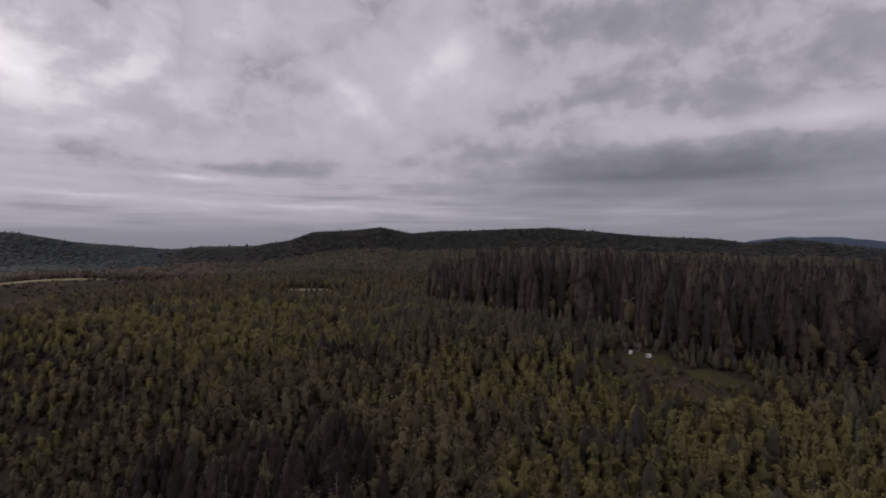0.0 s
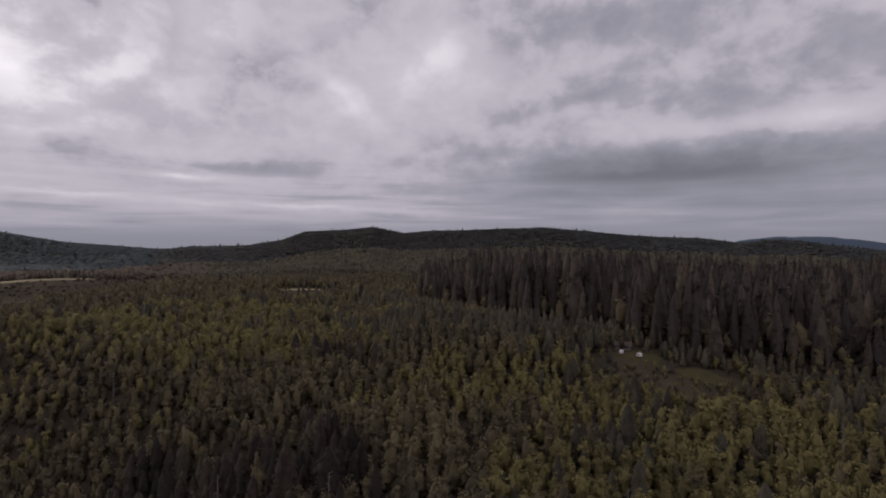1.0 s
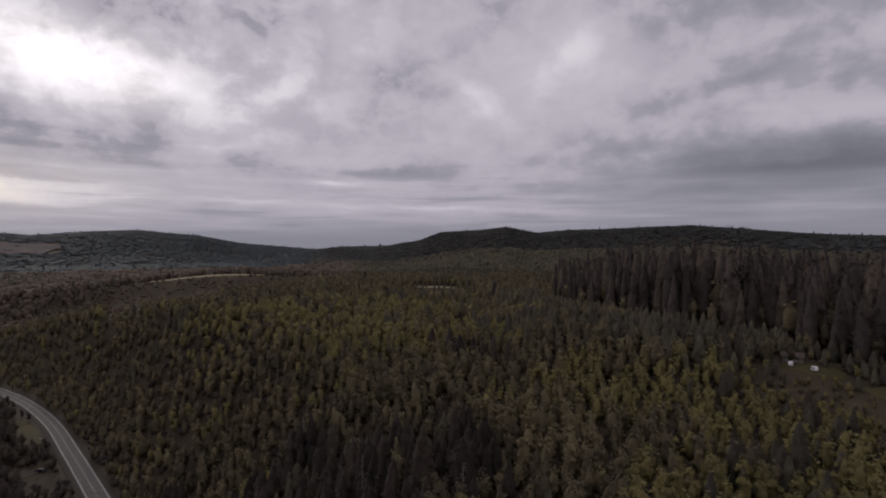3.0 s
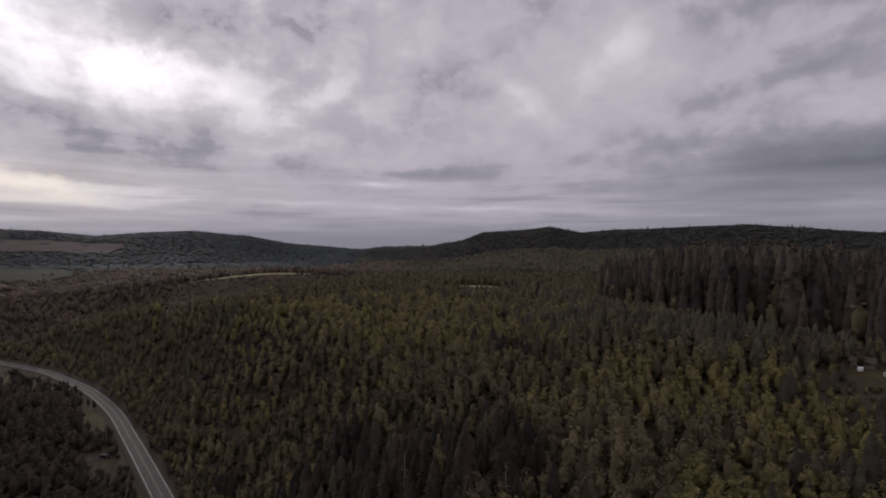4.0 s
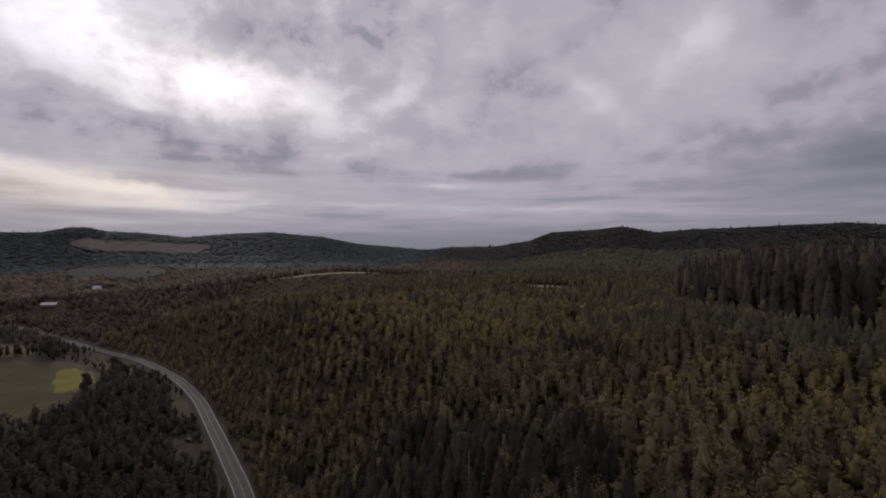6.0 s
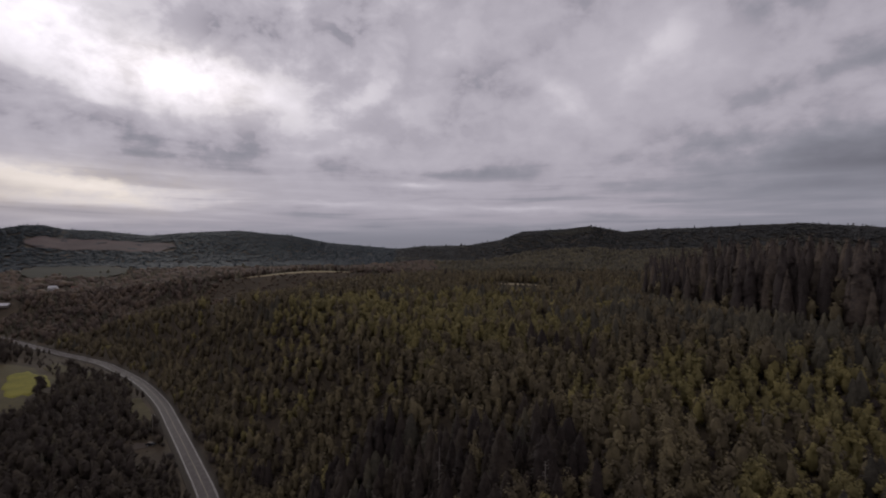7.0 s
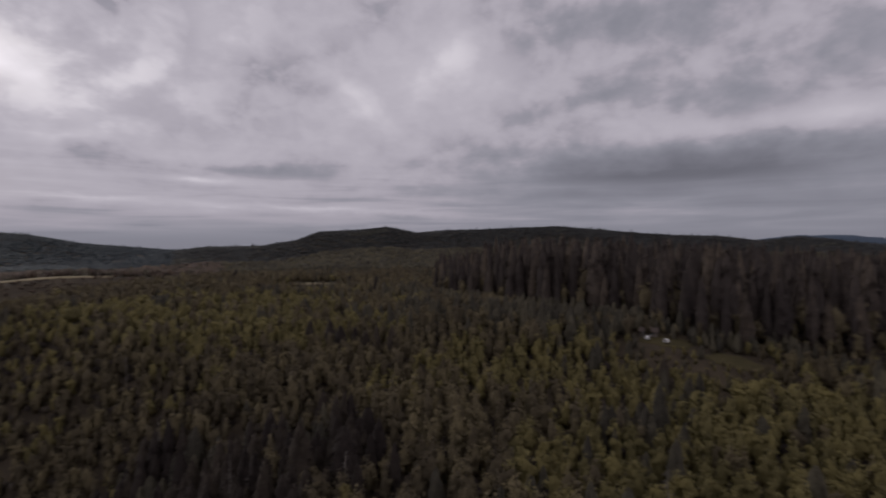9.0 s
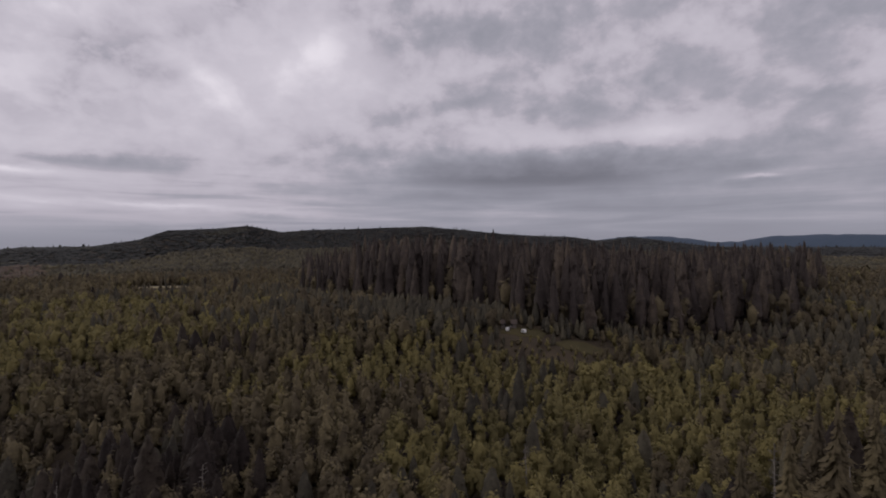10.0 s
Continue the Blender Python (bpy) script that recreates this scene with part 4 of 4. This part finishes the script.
def house(name, x, y, turn, length, depth, wall_h, rise, m_wall, m_roof, label, windows=3, chimney=False):
    """A gabled building: walls, two roof slopes, gables, door and windows."""
    ob = thing(name, pose(x, y, z_at(x, y) - 0.3, 0, 0, turn), label, "building")
    L, D = length / 2, depth / 2
    bm = box(bmesh.new(), -L, L, -D, D, 0, wall_h)
    prism(bm, [(-L, wall_h), (-L, wall_h + 0.02), (L, wall_h + 0.02), (L, wall_h)], -D, D)
    part("wall", mesh_of("wall", bm, m_wall), ob)
    for side in (-1, 1):
        bm = bmesh.new()
        a = [bm.verts.new(p) for p in ((side * L, -D, wall_h), (side * L, D, wall_h), (side * L, 0, wall_h + rise))]
        b = [bm.verts.new(p) for p in ((side * (L - 0.2), -D, wall_h), (side * (L - 0.2), D, wall_h), (side * (L - 0.2), 0, wall_h + rise))]
        bm.faces.new(a)
        bm.faces.new(b[::-1])
        for i in range(3):
            bm.faces.new((a[i], a[(i + 1) % 3], b[(i + 1) % 3], b[i]))
        part("gable", mesh_of("gable", bm, m_wall), ob)
        bm = bmesh.new()
        o, e = 0.5, L + 0.4
        drop = rise * (o / D)
        pts = [(-e, side * (D + o), wall_h - drop), (e, side * (D + o), wall_h - drop), (e, 0, wall_h + rise), (-e, 0, wall_h + rise)]
        low = [bm.verts.new(p) for p in pts]
        top = [bm.verts.new((px, py, pz + 0.18)) for px, py, pz in pts]
        bm.faces.new(low)
        bm.faces.new(top[::-1])
        for i in range(4):
            bm.faces.new((low[i], low[(i + 1) % 4], top[(i + 1) % 4], top[i]))
        part("roof", mesh_of("roof", bm, m_roof), ob)
    for i in range(windows):
        wx = -L + length * (i + 0.7) / (windows + 0.4)
        win = part("window", mesh_of("window", box(bmesh.new(), wx - 0.6, wx + 0.6, -D - 0.06, -D + 0.05, 1.1, 2.2, 0.02), M_WHITE), ob, "white window frame")
        part("pane", mesh_of("pane", box(bmesh.new(), wx - 0.5, wx + 0.5, -D - 0.08, -D, 1.2, 2.1), M_PANE), win, "dark glass pane")
    door = part("door", mesh_of("door", box(bmesh.new(), L - 1.6, L - 0.7, -D - 0.07, -D + 0.05, 0.3, 2.3, 0.02), M_GREY), ob, "grey boarded door")
    part("handle", mesh_of("handle", rod(bmesh.new(), (L - 0.85, -D - 0.12, 1.25), (L - 0.85, -D - 0.12, 1.4), 0.02, 0.02, 6), M_STEEL), door)
    if chimney:
        part("chimney", mesh_of("chimney", box(bmesh.new(), -L * 0.4 - 0.4, -L * 0.4 + 0.4, -0.4, 0.4, wall_h, wall_h + rise + 1.0, 0.03), M_RED), ob, "red brick chimney")
    return ob


house("barn", -814, 386, 40, 19, 9, 3.6, 2.6, M_GREY, M_ROOF, "grey boarded barn with a pale metal roof", 2)
house("farmhouse", -911, 502, 35, 11, 8, 4.6, 2.6, M_WHITE, M_ROOF, "white farmhouse in the valley among dark trees", 4, True)
house("shed", -895, 528, 30, 12, 6, 2.6, 1.5, M_GREY, M_RED, "low shed with a reddish roof beside the farmhouse", 1)
house("cabin", 76, 197, -22, 6.0, 4.0, 2.3, 1.2, M_GREY, M_DULL, "small cabin with a dull brown roof in the clearing", 2)


def wheel(ob, x, y, r, w):
    t = part("wheel", mesh_of("wheel", rod(bmesh.new(), (x, y - w / 2, r), (x, y + w / 2, r), r, r, 16), M_RUBBER), ob, "black tyre")
    part("rim", mesh_of("rim", rod(bmesh.new(), (x, y - w / 2 - 0.015, r), (x, y + w / 2 + 0.015, r), r * 0.6, r * 0.6, 12), M_STEEL), t, "steel rim")


def car(x, y, turn):
    """A dark saloon car parked in the lay-by."""
    ob = thing("car", pose(x, y, z_at(x, y) + 0.32, 0, 0, turn), "dark parked car on the gravel lay-by beside the road", "car")
    bm = prism(bmesh.new(), [(-2.2, 0.3), (-2.25, 0.75), (-2.1, 0.95), (0.95, 0.98), (2.05, 0.82), (2.2, 0.6), (2.15, 0.3)], -0.88, 0.88)
    bmesh.ops.bevel(bm, geom=bm.edges[:], offset=0.06, segments=2, affect="EDGES")
    part("body", mesh_of("body", bm, M_DARK), ob)
    bm = prism(bmesh.new(), [(-1.75, 0.94), (-1.25, 1.40), (0.15, 1.43), (0.98, 0.95)], -0.76, 0.76)
    bmesh.ops.bevel(bm, geom=bm.edges[:], offset=0.05, segments=2, affect="EDGES")
    part("cabin", mesh_of("cabin", bm, M_PANE), ob, "dark glazed cabin")
    # the highlight on top of the dark car is put into a lighter roof colour
    part("roof", mesh_of("roof", box(bmesh.new(), -1.2, 0.15, -0.66, 0.66, 1.40, 1.46, 0.02), M_GREY), ob, "roof in lighter grey, a painted sky highlight")
    for sx in (-1.35, 1.35):
        for sy in (-0.82, 0.82):
            wheel(ob, sx, sy, 0.32, 0.2)
    for sy in (-0.62, 0.62):
        part("headlight", mesh_of("headlight", box(bmesh.new(), 2.12, 2.21, sy - 0.18, sy + 0.18, 0.62, 0.76, 0.02), M_PANE), ob)
        part("tail_light", mesh_of("tail_light", box(bmesh.new(), -2.26, -2.17, sy - 0.16, sy + 0.16, 0.68, 0.84, 0.02), M_RED), ob, "red tail light")
    for z, sx in ((0.45, 2.2), (0.45, -2.2)):
        part("bumper", mesh_of("bumper", box(bmesh.new(), sx - 0.08, sx + 0.08, -0.84, 0.84, 0.32, 0.55, 0.03), M_DARK), ob)
    return ob


car(-229, 171, 25)


def camper(x, y, turn, length, label):
    """A white camper trailer."""
    ob = thing("camper_trailer", pose(x, y, z_at(x, y) + 0.2, 0, 0, turn) @ Matrix.Diagonal((0.6, 0.6, 0.6, 1)), label, "trailer", "trailers in the clearing")
    L = length / 2
    bm = prism(bmesh.new(), [(-L, 0.5), (-L - 0.1, 1.6), (-L + 0.4, 2.6), (L - 0.3, 2.6), (L + 0.2, 1.5), (L, 0.5)], -1.1, 1.1)
    bmesh.ops.bevel(bm, geom=bm.edges[:], offset=0.1, segments=2, affect="EDGES")
    part("body", mesh_of("body", bm, M_WHITE), ob)
    for wx in (-L * 0.5, L * 0.45):
        part("window", mesh_of("window", box(bmesh.new(), wx - 0.45, wx + 0.45, -1.13, -1.05, 1.45, 2.1, 0.02), M_PANE), ob, "dark window")
    part("door", mesh_of("door", box(bmesh.new(), -0.35, 0.35, -1.13, -1.05, 0.55, 2.2, 0.02), M_STEEL), ob, "grey door")
    part("drawbar", mesh_of("drawbar", rod(bmesh.new(), (L, 0, 0.45), (L + 1.2, 0, 0.45), 0.05, 0.05), M_STEEL), ob)
    for sy in (-0.95, 0.95):
        wheel(ob, 0, sy, 0.34, 0.2)
    return ob


camper(79, 188.5, -60, 2.8, "small white camper trailer parked in the clearing")
camper(73.5, 192, 60, 2.6, "white camper trailer parked beside the cabin")


def utility_pole(x, y, turn, h):
    ob = thing("utility_pole", pose(x, y, z_at(x, y) - 0.5, 0, 0, turn), "weathered wooden utility pole beside the road", "pole")
    part("post", mesh_of("post", rod(bmesh.new(), (0, 0, 0), (0, 0, h), 0.19, 0.13, 10), M_GREY), ob)
    arm = part("crossarm", mesh_of("crossarm", box(bmesh.new(), -1.2, 1.2, -0.07, 0.07, h - 0.8, h - 0.65, 0.01), M_GREY), ob)
    for q in (-1.05, -0.4, 0.4, 1.05):
        part("insulator", mesh_of("insulator", rod(bmesh.new(), (q, 0, h - 0.65), (q, 0, h - 0.45), 0.06, 0.04, 8), M_LAMP), arm)
    return ob


utility_pole(-240, 180, 30, 12)

# ---- dead trees and the nearest living ones ----


def snag(x, y, h, seed):
    """A bare grey trunk with broken limbs."""
    g = np.random.default_rng(seed)
    ob = thing("dead_tree", pose(x, y, z_at(x, y) - 0.3, g.uniform(-2, 2), g.uniform(-2, 2), g.uniform(0, 360)), "bare pale grey dead tree standing among conifers", "tree", "dead trees")
    part("trunk", mesh_of("trunk", rod(bmesh.new(), (0, 0, 0), (0, 0, h), 0.20, 0.04, 8), M_PALE), ob)
    for i in range(14):
        z, a = h * g.uniform(0.45, 0.97), g.uniform(0, 6.28)
        q = 1.6 * (1.1 - z / h) + 0.5
        part("limb", mesh_of("limb", rod(bmesh.new(), (0, 0, z), (math.cos(a) * q, math.sin(a) * q, z + g.uniform(-0.2, 0.5)), 0.06, 0.02, 5), M_PALE), ob)
    return ob


for i, (sx, sy, sh) in enumerate([(-49, 112, 17), (-55, 93, 16), (-22, 104, 13), (64, 62, 21), (70, 55, 23), (104, 122, 15), (22, 142, 12), (-84, 146, 17), (-118, 184, 16), (38, 92, 12)]):
    snag(sx, sy, sh, 300 + i)


def tree_kit(name, crown, stem, leaf, bark, label, group):
    """The first tree of a kind, 1 m tall; copies are scaled to their height."""
    ob = thing(name, Matrix.Identity(4), label, "tree", group)
    part("trunk", add_mesh("trunk", stem[0], stem[1], [bark], None, True), ob)
    part("crown", add_mesh("crown", crown[0], crown[1], [leaf], None, True, None, crown[2]), ob)
    return ob


def plant(kits, rows):
    """One whole tree for each row; the first of each kit moves to its own place."""
    used = set()
    for i, (x, y, z, h, turn, tint, wide) in enumerate(rows):
        kit = kits[i % len(kits)]
        m = Matrix.Translation((x, y, z)) @ Matrix.Rotation(turn, 4, "Z") @ Matrix.Diagonal((h * wide, h * wide, h, 1))
        if kit in used:
            copy_thing(kit, m @ Matrix.Diagonal((*[1 / q for q in kit.scale], 1)))
        else:
            used.add(kit)
            kit.matrix_world = m


def kits_of(name, maker, leaf, bark, label, group, count, seed, r):
    out = []
    for i in range(count):
        g = np.random.default_rng(seed + i)
        out.append(tree_kit(name, maker(g), trunk(1, r, 7, g), leaf, bark, label, group))
    return out


KITS = [kits_of("young_conifer", lambda g: spire(g.uniform(0.16, 0.22), 8, 10, 150, 0.042, g), M_YOUNG, M_BARK, "young olive-brown conifer with a pointed crown", "young conifers on the slope", 4, 110, 0.011),
        kits_of("alder", lambda g: broadleaf(g.uniform(0.17, 0.23), 7, 32, 0.028, g, base=0.10), M_ALDER, M_BARK, "alder with a rounded yellow-green crown", "alders on the slope", 4, 120, 0.013),
        kits_of("broadleaf_tree", lambda g: broadleaf(g.uniform(0.16, 0.22), 7, 32, 0.028, g, base=0.10), M_BROWN, M_BARK, "brownish broadleaf tree turning in autumn", "autumn trees on the slope", 4, 130, 0.013),
        kits_of("olive_conifer", lambda g: spire(g.uniform(0.17, 0.24), 8, 10, 150, 0.042, g), M_OLIVE, M_BARK, "olive-green conifer with a pointed crown", "olive conifers on the slope", 4, 150, 0.011)]
BIG = kits_of("fir", lambda g: conifer(0.125, 46, 9, g, bare=0.1, split=True, sag=0.7, wild=0.4, taper=0.8, slim=0.42), M_BROWN, M_BARK, "tall brownish-olive fir with layered branches", "tall firs near the camera", 3, 140, 0.011)

ROADSIDE = kits_of("roadside_tree", lambda g: broadleaf(0.24, 7, 26, 0.034, g, base=0.1), M_DIMMEDLEAF, M_BARK, "broadleaf tree beside the road and meadow, leaves darkened for the dim corner", "trees beside the road", 3, 160, 0.013)

rows, kind = place_trees(scatter(72, 235, -74, 62, 3.7, rng), rng)
reach = np.hypot(rows[:, 0] - 5, rows[:, 1] + 10)
single = np.zeros(len(rows), bool)
for k in (0, 1, 2, 4):
    mine = np.where(kind == k)[0]
    mine = mine[np.argsort(reach[mine])][:230]
    single[mine] = True
    plant(KITS[min(k, 3)], rows[mine])
plant(BIG, [(x, y, z_at(x, y) - 0.3, h, i * 1.3, 0, 1.0) for i, (x, y, h) in enumerate([(58, 48, 32), (58, 62, 21), (73, 48, 28), (76, 70, 20), (48, 68, 17), (84, 62, 26), (92, 78, 22)])])
plant(ROADSIDE, [(x, y, z_at(x, y) - 0.3, h, i * 1.7, 0, 1.1) for i, (x, y, h) in enumerate([(-388, 228, 20), (-395, 233, 17), (-380, 222, 16), (-365, 195, 14), (-358, 190, 12), (-372, 200, 12),
                                                                                             (-505, 240, 20), (-490, 236, 17), (-520, 246, 18)])])
under = scatter(72, 330, -74, 62, 5.0, rng)
under = under[(road_gap(*under.T)[0] > 7.5) & ~inside(*under.T)]
low = np.stack([*under.T, ground_at(*under.T) - 0.3, rng.uniform(2.0, 4.2, len(under)), rng.uniform(0, 6, len(under)), rng.uniform(0, 1, len(under)), rng.uniform(1.2, 1.9, len(under))], 1)
near_gap = (low[:, 0] > 55) & (low[:, 0] < 125) & (low[:, 1] > 150) & (low[:, 1] < 210)
low[near_gap, 3] *= 0.7
forest("clearing_shrubs", EDGE[1], low[near_gap], [M_BROWN], "low autumn shrubs round the clearing", "shrubs")
low = low[~near_gap]
forest("undergrowth", FAR[1], low, [M_YOUNG], "brown and olive shrubs under the trees", "shrubs")
for k in range(7):
    forest(NAMES[k], NEAR[k], rows[(kind == k) & ~single], [MATS[k], M_BARK], LABELS[k])
for r0, r1, space in ((235, 430, 4.6), (430, 640, 6.4)):
    rows, kind = place_trees(scatter(r0, r1, -74, 62, space, rng), rng, 1.05 if r0 < 400 else 1.2)
    for k in range(7):
        forest(NAMES[k], MID[k], rows[kind == k], [MATS[k], M_BARK], LABELS[k])
for r0, r1, space, kit in ((640, 930, 8.2, EDGE), (930, 1350, 9.5, FAR)):
    rows, kind = place_trees(scatter(r0, r1, -72, 64, space, rng), rng, 0.85)
    rows[:, 6] *= 1.5 if kit is FAR else 1.15
    rows[:, 3] *= 1.1 if kit is FAR else 1.25
    u = rng.uniform(0, 1, len(rows)) + 0.4 * waves(rows[:, 0], rows[:, 1], 130, 9)
    west_side = rows[:, 0] < -0.45 * rows[:, 1]
    bare = kind == 6
    forest("brushland", kit[1], rows[bare], [M_RUSSET], LABELS[6])
    rows, u, west_side = rows[~bare], u[~bare], west_side[~bare]
    forest("valley_conifers", kit[0], rows[u > 0.62], [M_OLIVE], "olive conifer woods in the middle distance")
    forest("valley_broadleaf", kit[1], rows[(u <= 0.62) & west_side], [M_FARLEAF], "brownish broadleaf woods in the valley")
    forest("plateau_broadleaf", kit[1], rows[(u <= 0.62) & ~west_side], [M_PLATEAU], "dull olive woods on the plateau")
rows, kind = place_trees(scatter(1350, 2650, -72, 64, 12.5, rng), rng, 0.95)
rows[:, 3] = rng.uniform(3.6, 5.6, len(rows))
rows[:, 6] = rng.uniform(4.6, 6.2, len(rows))
tall = rng.uniform(0, 1, len(rows)) < 0.05
rows[tall, 3] *= rng.uniform(1.9, 2.6, tall.sum())
rows[tall, 6] *= 0.17
# a few old trees stand out on the crest
crest = rng.uniform(12.8, 18.5, 15)
far_r = rng.uniform(1840, 1900, 15)
cx, cy = far_r * np.sin(np.radians(crest)), far_r * np.cos(np.radians(crest))
old = np.stack([cx, cy, ground_at(cx, cy), rng.uniform(7, 14, 15), rng.uniform(0, 6, 15), rng.uniform(0, 1, 15), np.full(15, 0.5)], 1)
rows, kind = np.vstack([rows, old]), np.r_[kind, np.zeros(15, int)]
west_side = rows[:, 0] < -0.55 * rows[:, 1]
leafy = waves(rows[:, 0], rows[:, 1], 170, 3) + 0.7 * waves(rows[:, 0], rows[:, 1], 60, 5) > 0.62
cone = (rows[:, 6] < 1.8) & ~leafy
round_top = ~cone & ~leafy
forest("hill_conifers", HILL[0], rows[cone & ~west_side], [M_FAR], "dark conifers on the far hills")
forest("hill_woods", HILL[1], rows[round_top & ~west_side], [M_FAR], "dark rounded tree crowns covering the hills")
# the western hills take the haze-tinted colour
forest("west_hill_conifers", HILL[0], rows[cone & west_side], [M_FARHAZE], "conifers on the western hills, tinted with blue haze")
forest("west_hill_woods", HILL[1], rows[(round_top | leafy) & west_side], [M_FARHAZE], "tree crowns covering the western hills, tinted with blue haze")
forest("hill_broadleaf", HILL[1], rows[leafy & ~west_side], [M_HILLSIDE], "olive broadleaf woods in patches on the hills")
